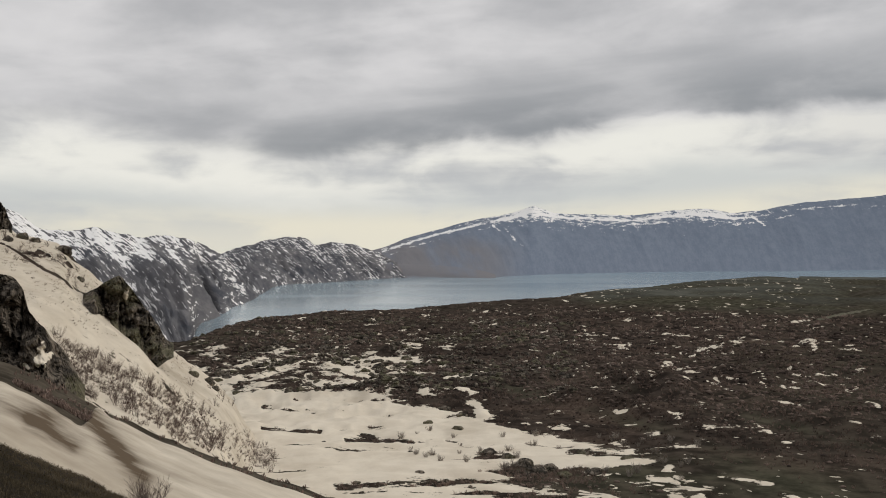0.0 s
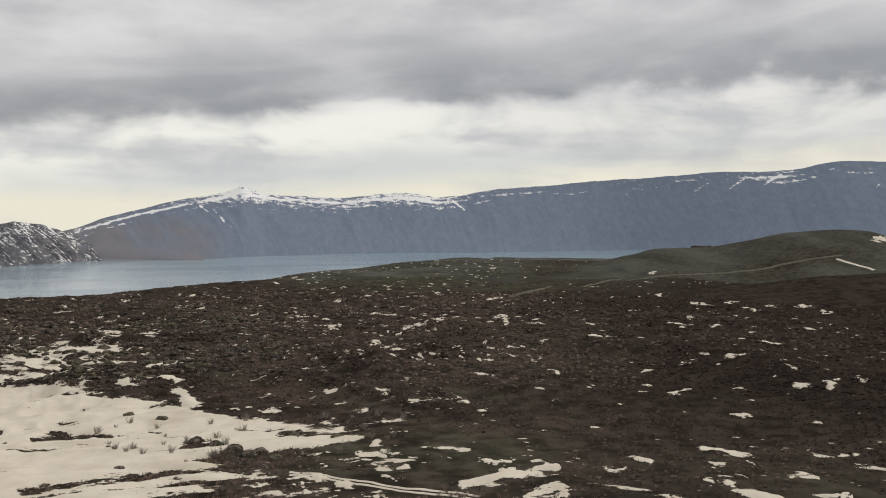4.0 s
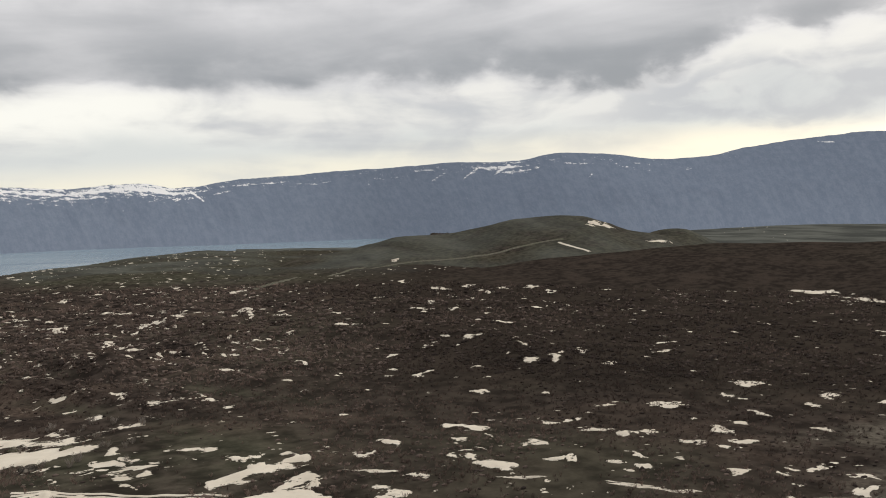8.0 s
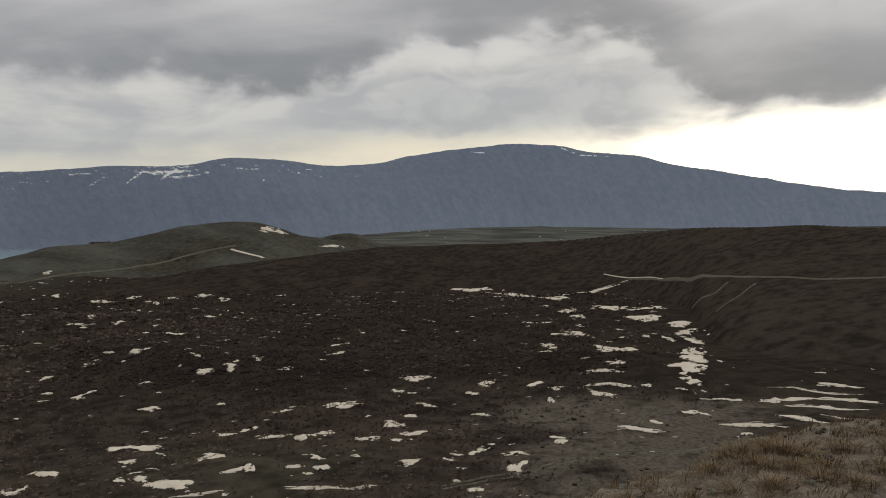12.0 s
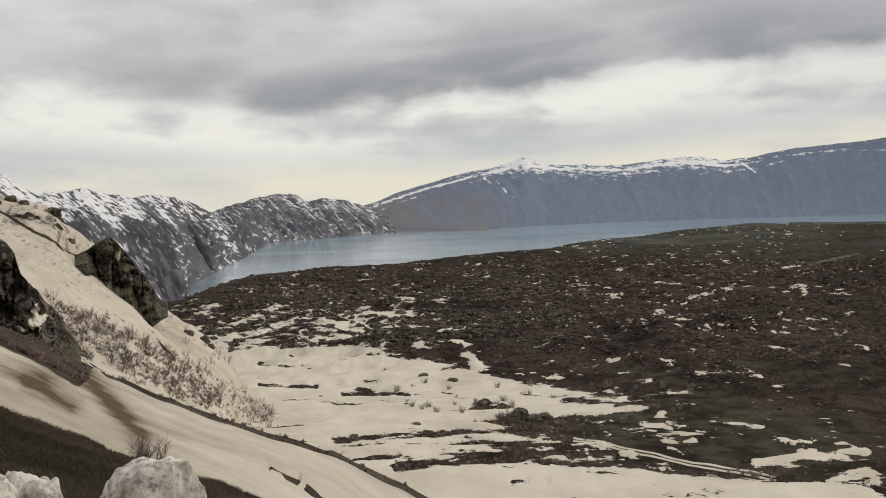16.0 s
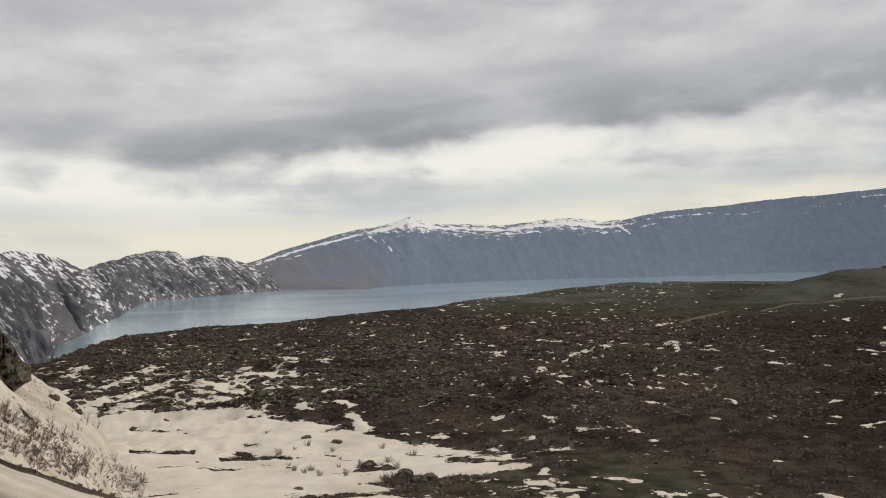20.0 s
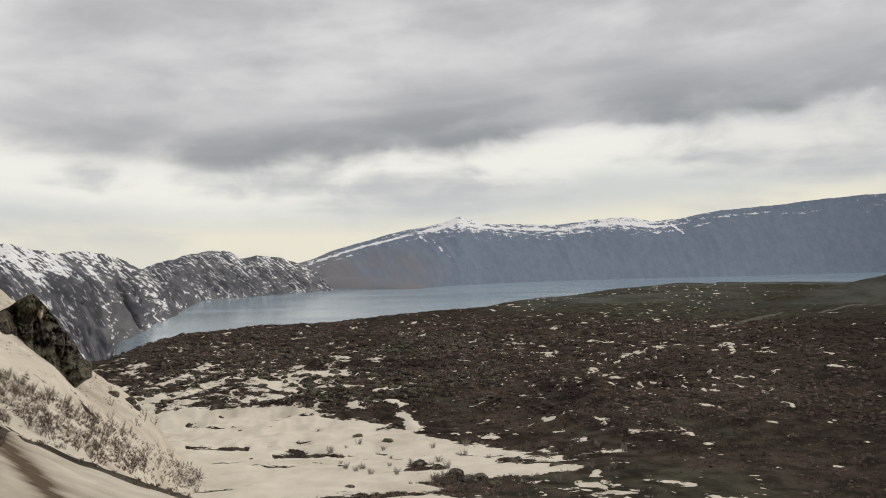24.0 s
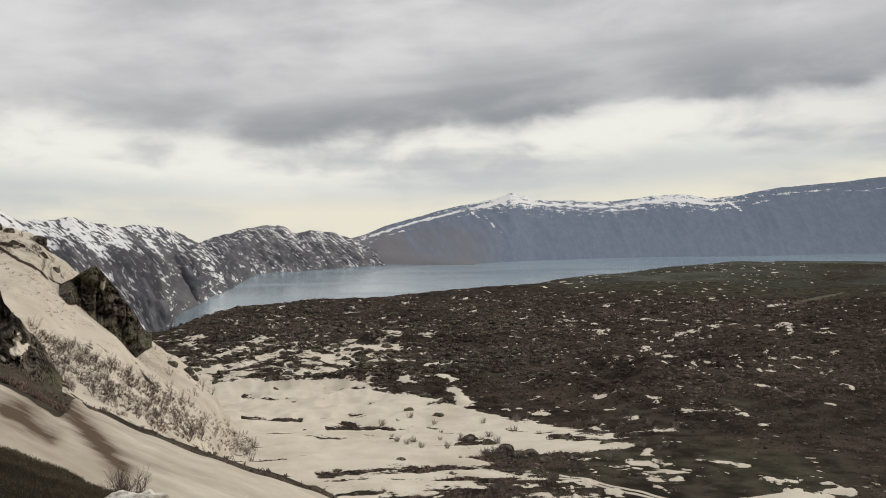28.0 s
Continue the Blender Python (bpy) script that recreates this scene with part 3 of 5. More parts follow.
HAZED_MEADOW = np.maximum(HAZED_MEADOW, np.where(KIND == FLOOR, np.clip(0.28 + 0.6 * N_BIG, 0, 0.6) * np.clip((AZG - 8) / 3, 0, 1) * np.clip((ELG + 4.4) / 0.8, 0, 1), 0))
below = CREST_RIM(AZG) - ELG
crest_n, strata_n = fbm(AZG, AZG * 0, 1.3, 4, 125), fbm(AZG, AZG * 0, 2.0, 5, 123)
west_rim = np.clip((23 - AZG) / 5, 0, 1)
rim_fade = np.clip((74 - AZG) / 30, 0.1, 1)
ledge = lambda d, w: np.exp(-((below - d - 0.03 * strata_n) / w) ** 2)
MSNOW = np.where(KIND == RIM, -0.30 + west_rim * (0.10 * np.clip(0.5 + 1.2 * crest_n, 0, 1) * ledge(0.07, 0.09) + 0.30 * ledge(0.32, 0.10) + 0.40 * np.exp(-((below - 0.25) / 1.1) ** 2))
                 + rim_fade * (0.26 * np.clip(0.4 + 1.1 * strata_n, 0, 1) * ledge(0.06, 0.06) + 0.60 * np.clip(0.35 + 1.1 * strata_n, 0, 1) * ledge(0.38, 0.07) + 0.52 * np.clip(0.3 + crest_n, 0, 1) * ledge(0.72, 0.07) + 0.34 * np.exp(-(below / 1.3) ** 2)), 0)
MSNOW -= np.where(KIND == RIM, 0.34 * np.clip((5.0 - AZG) / 3, 0, 1), 0)
MSNOW += np.where(KIND == RIM, 0.30 * np.clip(bell(AZG, ELG, 6.0, 2.1, 2.2, 0.5) + 0.6 * bell(AZG, ELG, 17.5, 2.05, 2.2, 0.25) + 0.8 * bell(AZG, ELG, 40.8, 3.2, 2.8, 0.45), 0, 1.0), 0)
HOLLOW_R = fbm(AZG * 60, RG * 0.2, 14, 4, 133)
for line in ((4.3, 1.0, 4.9, 0.35, 0.10), (4.7, 0.35, 5.5, -0.1, 0.10), (-3.9, -0.3, -2.2, 0.1, 0.12), (-2.2, 0.15, 0.5, 0.95, 0.07), (2.4, -0.75, 2.6, -1.05, 0.09), (3.4, 1.3, 3.9, 0.9, 0.08),
             (20.2, 1.8, 21.0, 1.2, 0.08), (37.0, 3.0, 36.2, 2.5, 0.07), (39.2, 3.3, 38.3, 2.6, 0.08), (41.4, 3.5, 40.4, 2.9, 0.09), (47.0, 2.9, 46.4, 2.2, 0.06), (67.0, 4.6, 67.9, 4.2, 0.10), (68.1, 4.1, 70.2, 3.95, 0.07), (60.8, 4.5, 61.8, 4.4, 0.06), (71.9, 3.85, 73.0, 3.75, 0.05)):
    MSNOW += np.where((KIND == RIM) | (KIND == SPIT), 0.85 * np.clip(0.75 + 0.5 * HOLLOW_R, 0.3, 1.1) * near_line(AZG, ELG, *line[:4], line[4] * 0.72), 0)
HOLLOW = np.where(KIND == RANGE_A, 0.35 - ridged(AZG * 30 + RG * 0.30, RG * 0.09, 22, 4, 72), 0.35 - ridged(AZG * 40 + RG * 0.20, RG * 0.06, 24, 4, 78))
A_TOP = CREST_RANGE_A(AZG) - ELG
MSNOW = np.where(KIND == RANGE_A, 0.14 - 0.12 * np.clip((A_TOP - 2.0) / 2.0, 0, 1) + 0.40 * HOLLOW + 0.30 * np.exp(-((A_TOP - 0.5) / 0.9) ** 2) + 0.24 * np.clip((-17 - AZG) / 4, 0, 1) * np.exp(-((A_TOP - 0.9) / 1.1) ** 2), MSNOW)
MSNOW = np.where(KIND == RANGE_B, 0.12 + 0.40 * HOLLOW + 0.24 * np.exp(-((CREST_RANGE_B(AZG) - ELG - 0.45) / 0.5) ** 2), MSNOW)
SOIL = np.where((KIND == RANGE_A) | (KIND == RANGE_B), np.clip(0.15 + 0.5 * N_BIG, 0, 0.5), SOIL)
MSNOW += np.where((KIND == RANGE_A) & (RG < SHORE_A(AZG) + 45), 0.5 * np.clip(0.3 + N_MID, 0, 1), 0)
MSNOW = np.where(KIND == SPIT, np.minimum(MSNOW, 0.6) - 0.55, MSNOW)

cell_kind = KIND[:, :-1]
ring = np.maximum(np.maximum(ZG[:, :-1], ZG[:, 1:]), np.roll(np.maximum(ZG[:, :-1], ZG[:, 1:]), -1, 0)) > -8.0
far_kinds = {RANGE_A: ("mountain_range", RANGE_ROCK, "snow-streaked dark rocky mountain range above the lake"),
             RANGE_B: ("mountain_range", RANGE_ROCK, "craggy snow-streaked hills along the lake shore"),
             SPIT: ("headland", HAZED_RIM_ROCK, "low bare brown headland reaching into the lake"),
             RIM: ("caldera_rim", HAZED_RIM_ROCK, "long caldera rim in painted blue-grey haze with snow along its crest"),
             HILL: ("hill", GROUND, "rounded grassy brown hill on the caldera floor"),
             KNOLL: ("hill", GROUND, "small dark knoll beside the grassy hill")}
taken = np.zeros_like(ring)
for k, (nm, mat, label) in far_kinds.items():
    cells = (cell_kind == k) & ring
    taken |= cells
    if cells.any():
        tagged(from_grid(nm, cells, ZG, mat, {"snow": MSNOW, "soil": SOIL, "grass": GRASS, "hazed_meadow": HAZED_MEADOW, "fringe": np.full(AZG.shape, -1.0), "along": np.radians(AZG) * np.where(KIND == RIM, 4000.0, np.where(KIND == RANGE_A, 1500.0, 2500.0))}), label, "mountain" if k in (RANGE_A, RANGE_B, RIM) else "hill", kind="structure")
near_soil = (cell_kind == FLOOR) & (RG[:, :-1] < 14) & (AZG[:, :-1] > 30) & (AZG[:, :-1] < 140)
tagged(from_grid("bare_soil", near_soil, ZG, GRAVEL), "pale gravelly soil at the edge of the lookout", "soil", kind="structure")

# the lake, a sheet under the shore line
a = np.radians(np.arange(-30, 45.1, 1.0))
ring_in, ring_out = np.stack([600 * np.sin(a), 600 * np.cos(a), 0 * a], 1), np.stack([4300 * np.sin(a), 4300 * np.cos(a), 0 * a], 1)
k = len(a)
tagged(mesh_object("water", np.r_[ring_in, ring_out], [(i, i + 1, k + i + 1, k + i) for i in range(k - 1)][::1], WATER), "calm grey-blue crater lake below the rim", "lake", kind="structure")

# ---- snow ----
LINE_SNOW_TOP = curve("-34,-7.8 -27.8,-8.2 -26.6,-8.9 -25.2,-9.8 -24.2,-10.6 -23.3,-11.2 -22.9,-10.9 -22.6,-10.3 -21.5,-10.9 -18.1,-12.75 -14.5,-14.4 -10.8,-15.85 -7.8,-16.9 -3.1,-19.2 -0.7,-20.4 8,-26.5")
FISSURE = curve("-34,3.2 -27.8,0.1 -25,-1.75 -23.2,-3.05 -22.6,-3.4")
STRIPE = fbm(AZG * 3.84 / 2.6, RG, 13, 6, 111, 0.62)
STREAK = fbm(AZG * 3.84 / 3.4, RG, 9, 5, 119, 0.6)
N_A, N_B = fbm(XG, YG, 24, 5, 112, 0.6), fbm(XG, YG, 7, 4, 113)
FIELD_TOP = curve("-22,-8.0 -18,-8.5 -14.2,-9.1 -10,-9.3 -4.4,-9.65 -2.9,-10.2 0,-10.9 2.1,-11.4 3.3,-11.7 8.7,-12.8 12,-13.1 16,-12.7 20,-13.2")
FIELD_FOOT = curve("-10,-14 0,-17.0 4.7,-17.6 13.3,-17.7 21.6,-18.0 24.5,-17.6 27.5,-16.5 29,-16.4")
JAG = ELG + 0.22 * STRIPE + 0.16 * N_B + 0.10 * N_A
field = np.clip((FIELD_TOP(AZG) - JAG) / 0.5, 0, 1) * np.clip((16.5 - AZG - 1.5 * N_A) / 4, 0, 1) * np.clip((JAG + 16.2 - 0.19 * np.clip(AZG - 4, 0, 20)) / 0.4, 0, 1)
field = np.maximum(field, np.clip((FIELD_FOOT(AZG) - ELG - 0.5 * STRIPE - 0.25 * N_B) / 0.6, 0, 1) * np.clip((28.4 - AZG - 1.6 * N_A - 0.8 * N_B) / 1.2, 0, 1))
field = np.maximum(field, 0.86 * np.clip((14 - AZG) / 9, 0, 1) * (ELG < -15.4))
field = np.maximum(field, 0.9 * np.clip(1.3 * near_line(AZG, ELG, 21, -17.1, 27.4, -15.9, 0.36) + 1.2 * near_line(AZG, ELG, 22.6, -15.6, 24.2, -16.1, 0.22), 0, 1))
bare = 1.5 * bell(AZG, ELG, 6.2, -15.1, 1.9, 0.42) + 1.1 * bell(AZG, ELG, 3.4, -14.1, 1.2, 0.22) + 0.8 * bell(AZG, ELG, 10.2, -15.0, 0.8, 0.25) + 0.9 * bell(AZG, ELG, 13.0, -13.6, 1.2, 0.2) + 0.5 * bell(AZG, ELG, 10, -13.7, 1.6, 0.25)
bare += 1.45 * np.clip(0.75 + 1.1 * N_B, 0, 1.6) * (0.8 * near_line(AZG, ELG, -3.0, -17.95, 4.5, -17.3, 0.30) + 0.75 * near_line(AZG, ELG, -0.5, -16.0, 6.5, -15.85, 0.28) + 0.5 * near_line(AZG, ELG, -7.2, -16.1, -1.0, -15.9, 0.34) + 0.8 * near_line(AZG, ELG, 5, -16.9, 13, -17.1, 0.30) + 0.7 * near_line(AZG, ELG, 5.0, -19.0, 7.4, -18.9, 0.22) + 0.5 * near_line(AZG, ELG, 10, -18.3, 17, -18.5, 0.12))
bare += 1.8 * np.clip(0.7 + 1.1 * N_B, 0, 1.4) * (0.8 * near_line(AZG, ELG, -12.2, -12.1, -4.7, -12.9, 0.12) + 0.95 * near_line(AZG, ELG, -6.6, -13.05, -1.2, -13.3, 0.13) + 0.8 * near_line(AZG, ELG, -12.1, -10.75, -8.7, -11.25, 0.12) + 0.7 * near_line(AZG, ELG, -6.8, -11.0, -5.6, -11.2, 0.12) + 0.8 * near_line(AZG, ELG, -10.1, -10.3, -6.8, -10.4, 0.12) + 0.7 * near_line(AZG, ELG, -14.2, -9.6, -7, -9.75, 0.12) + 0.6 * near_line(AZG, ELG, -5, -10.4, -1.5, -10.9, 0.10) + 0.8 * near_line(AZG, ELG, 0.2, -13.2, 1.4, -13.35, 0.07))
rag = np.clip((AZG + 1) / 9, 0, 1) * (ELG > -17.4) + np.clip((-15.3 - ELG) / 0.5, 0, 1) * (ELG > -17.9)
rag = np.clip(rag, 0, 1)
HAIR = fbm(AZG * 3.84 / 5.0, RG, 4.5, 4, 129, 0.65)
bare += (0.8 + 0.8 * rag) * np.clip(HAIR - 0.28, 0, 0.5) + 0.9 * np.clip(HAIR, 0, 0.4) * rag
DEPTH = np.where((KIND == FLOOR) & (RG > 100), 0.95 * field - bare * np.clip(0.8 + 0.9 * STREAK, 0.1, 1.6) - 0.48 + (0.22 + 0.24 * rag) * STRIPE + 0.12 * N_B - 0.8 * (field < 0.03), -1.0)
WISP = np.exp(-(fbm(AZG * 3.84 / 1.5 + 0.5 * RG + 3 * N_B, RG + 4 * N_B, 24, 4, 127, 0.6) / 0.075) ** 2)
patchy = np.clip((-12.2 - ELG) / 3.0, 0, 1) * np.clip((64 - AZG) / 12, 0, 1) * np.clip((AZG - 8) / 6, 0, 1)
DEPTH = np.where((KIND == FLOOR) & (RG > 100), np.maximum(DEPTH, 0.11 * patchy + 0.52 * bell(AZG, ELG, 27.5, -17.3, 6.0, 1.1) + 0.25 * bell(AZG, ELG, 22, -14.4, 7, 1.0) + 0.70 * WISP * np.clip(0.6 + 1.2 * N_A, 0, 1) + 0.55 * bell(AZG, ELG, 9.5, -13.0, 5.5, 1.5) - 0.79 + 0.26 * STRIPE + 0.22 * N_A + 0.55 * N_B - 0.9 * (1 - np.clip(2.2 * patchy + 2.5 * bell(AZG, ELG, 9.5, -13.0, 5.5, 1.5), 0, 1))), DEPTH)
lava_snow = np.clip((3.5 - AZG) / 5, 0, 1) * np.clip((-4.9 - ELG) / 3.0, 0, 1) * (ELG > -10.2)
DEPTH = np.where((KIND == FLOOR) & (RG > 150), np.maximum(DEPTH, 0.55 * lava_snow - 0.62 - 0.30 * fbm(XG, YG, 38, 5, 11) + 0.30 * fbm(AZG * 6.0 / 1.2 + 0.4 * RG, RG, 8, 5, 115, 0.65) + 0.34 * N_B), DEPTH)
DEPTH = np.where((KIND == FLOOR) & (RG > 150), np.maximum(DEPTH, 0.9 * near_line(AZG, ELG, 0.8, -8.9, 2.6, -11.2, 0.55) - 0.74 + 0.85 * N_B + 0.4 * STREAK), DEPTH)
DEPTH = np.where(KIND == RIB, np.clip((LINE_SNOW_TOP(AZG) - ELG) * 2.2, -1, 0.6) + 0.06 * N_B - np.clip(1.0 + 2.2 * fbm(XG, YG, 1.6, 3, 135), 0, 2) * (1.7 * near_line(AZG, ELG, -11.6, -17.7, -9.8, -18.6, 0.15) + 1.7 * near_line(AZG, ELG, -9.2, -19.0, -7.6, -20.2, 0.20)), DEPTH)
crack = np.exp(-((ELG - FISSURE(AZG)) / 0.06) ** 2) * (AZG < -22.6)
DEPTH = np.where((KIND == BANK) & (RG < 275), 0.34 + 0.26 * N_A + 0.16 * N_B - 0.9 * crack - 0.09 - 0.45 * bell(AZG, ELG, -26, -0.6, 1.4, 0.5) - 0.4 * bell(AZG, ELG, -24, -1.3, 0.9, 0.6), DEPTH)
DIRT = np.where(KIND == RIB, 0.95 * near_line(AZG, ELG, -23.0, -10.8, -19.6, -15.2, 0.55) + 0.55 * near_line(AZG, ELG, -26.3, -11.2, -23.8, -12.9, 0.35) + 0.45 * near_line(AZG, ELG, -27.8, -9.6, -23.5, -12.6, 0.6) + np.clip(0.36 + 0.35 * N_A, 0.08, 0.75), 0.0)
DIRT += np.where(KIND == BANK, np.clip(0.22 + 0.3 * N_A, 0.05, 0.6), 0.0) + np.where(KIND == RIB, 0.5 * bell(AZG, ELG, -24.6, -10.6, 1.6, 0.8), 0.0)
COVER = np.where(KIND == FLOOR, DEPTH, np.where(KIND == RIB, DEPTH * 2 + 0.15, DEPTH + 0.1))
snow_z = ZG + np.clip(DEPTH, -0.5, 0.8) * np.where(RG < 100, 0.5, 0.8)
pos = DEPTH > 0
anyp = pos[:, :-1] | pos[:, 1:] | np.roll(pos, -1, 0)[:, :-1] | np.roll(pos, -1, 0)[:, 1:]
anyp[len(fine_az) - 1:] = False
# backlit darkness painted on the floor eastwards; plain dark cover on the shoulder
BACKLIT_HEATH = np.where(KIND == FLOOR, np.clip((AZG - 24) / 12, 0, 1) * np.clip((ELG + 13.0) / 2.5, 0.3, 1), np.where(KIND == SHOULDER, 0.72, 0.0))
FRINGE = np.where((KIND == FLOOR) & (RG > 100), np.minimum(DEPTH, 0.3) - 0.14 * np.clip((AZG - 18) / 8, 0, 1), -1.0)
tagged(from_grid("ground", ring & ~taken & ~near_soil, ZG, GROUND, {"grass": GRASS, "soil": SOIL, "hazed_meadow": HAZED_MEADOW, "backlit_heath": BACKLIT_HEATH, "fringe": FRINGE}), "dark brown scrub and grass ground of the caldera", "ground", kind="structure")
for kd, label in ((RIB, "dirty cream-coloured old snow filling the gully"), (BANK, "snow lying on the shrubby slope below the crags")):
    tagged(from_grid("snowfield", anyp & (cell_kind == kd), snow_z, SNOW, {"dirt": DIRT, "depth": COVER}), label, "snow", kind="stuff")


def islands(mask):
    """The separate patches of a mask, largest first, each as a list of cells."""
    left = set(zip(*[a.tolist() for a in np.nonzero(mask)]))
    found = []
    while left:
        stack, patch = [left.pop()], []
        while stack:
            i, j = stack.pop()
            patch.append((i, j))
            for c in ((i + 1, j), (i - 1, j), (i, j + 1), (i, j - 1)):
                if c in left:
                    left.remove(c)
                    stack.append(c)
        found.append(patch)
    return sorted(found, key=len, reverse=True)


patches = islands(anyp & (cell_kind == FLOOR))
rest = np.zeros_like(ring)
for k, patch in enumerate(patches):
    cells = np.zeros_like(ring)
    ii, jj = np.array(patch).T
    if k >= 160 or len(patch) < 10:
        rest[ii, jj] = True
        continue
    cells[ii, jj] = True
    ob = from_grid("snowfield" if k == 0 else "snow_patch", cells, snow_z, SNOW, {"dirt": DIRT, "depth": COVER})
    tagged(ob, "wide patchy old snowfield on the caldera floor" if k == 0 else "ragged patch of old snow among dark scrub", "snowfield" if k == 0 else "snow patch", "" if k == 0 else "snow patches on the floor")
tagged(from_grid("snow_crumbs", rest, snow_z, SNOW, {"dirt": DIRT, "depth": COVER}), "small scraps of old snow in the scrub", "snow", kind="stuff")

# ---- rock, plants and small things ----


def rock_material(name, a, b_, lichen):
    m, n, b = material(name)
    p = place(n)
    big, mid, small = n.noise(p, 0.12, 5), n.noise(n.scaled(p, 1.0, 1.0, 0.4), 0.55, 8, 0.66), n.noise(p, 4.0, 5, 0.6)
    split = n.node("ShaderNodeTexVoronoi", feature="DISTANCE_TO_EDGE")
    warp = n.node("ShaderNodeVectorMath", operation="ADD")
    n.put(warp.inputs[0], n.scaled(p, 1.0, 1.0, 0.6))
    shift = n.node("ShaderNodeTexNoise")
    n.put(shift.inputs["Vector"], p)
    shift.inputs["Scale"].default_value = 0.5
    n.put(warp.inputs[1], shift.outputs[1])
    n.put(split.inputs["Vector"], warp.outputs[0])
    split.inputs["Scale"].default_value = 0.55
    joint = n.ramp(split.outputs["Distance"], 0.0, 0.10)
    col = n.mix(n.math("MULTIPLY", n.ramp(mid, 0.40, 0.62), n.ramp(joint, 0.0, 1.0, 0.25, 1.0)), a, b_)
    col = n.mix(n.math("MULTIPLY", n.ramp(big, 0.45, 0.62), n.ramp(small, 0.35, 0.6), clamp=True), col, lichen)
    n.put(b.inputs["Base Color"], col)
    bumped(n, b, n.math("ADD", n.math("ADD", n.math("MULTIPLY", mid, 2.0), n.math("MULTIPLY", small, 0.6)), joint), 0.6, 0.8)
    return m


def plant_material(name, a, b_):
    m, n, b = material(name)
    tint = n.math("ADD", n.attr("tint"), n.math("MULTIPLY", n.math("SUBTRACT", n.noise(place(n), 0.05, 3), 0.5), 0.8), clamp=True)
    n.put(b.inputs["Base Color"], n.mix(tint, a, b_))
    return m


def bark_material(name, a, b_):
    m, n, b = material(name)
    rnd = n.node("ShaderNodeObjectInfo").outputs["Random"]
    n.put(b.inputs["Base Color"], n.mix(n.math("ADD", n.math("MULTIPLY", rnd, 0.7), n.math("MULTIPLY", n.noise(place(n), 3.0, 4), 0.3)), a, b_))
    return m


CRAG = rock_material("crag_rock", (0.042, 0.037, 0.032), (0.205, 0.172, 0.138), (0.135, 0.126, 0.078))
STONE = rock_material("stone", (0.10, 0.088, 0.072), (0.24, 0.21, 0.18), (0.20, 0.19, 0.15))
SCRUB = plant_material("bare_scrub", (0.070, 0.053, 0.044), (0.290, 0.212, 0.175))
PUFF = plant_material("scrub_crown", (0.038, 0.030, 0.026), (0.180, 0.135, 0.112))
TWIG = bark_material("twigs", (0.085, 0.060, 0.051), (0.165, 0.122, 0.105))
PALE_TWIG = bark_material("pale_twigs", (0.22, 0.19, 0.16), (0.34, 0.30, 0.26))
DRY_GRASS = plant_material("dry_grass", (0.10, 0.068, 0.040), (0.34, 0.25, 0.155))
THICKET = plant_material("birch_scrub", (0.080, 0.052, 0.042), (0.205, 0.142, 0.118))
TURF = plant_material("brown_turf", (0.050, 0.041, 0.027), (0.150, 0.118, 0.078))
TRACK = rock_material("track_dirt", (0.105, 0.095, 0.072), (0.185, 0.168, 0.130), (0.12, 0.12, 0.08))


def at(az, r):
    a = np.radians(az)
    return r * np.sin(a), r * np.cos(a)


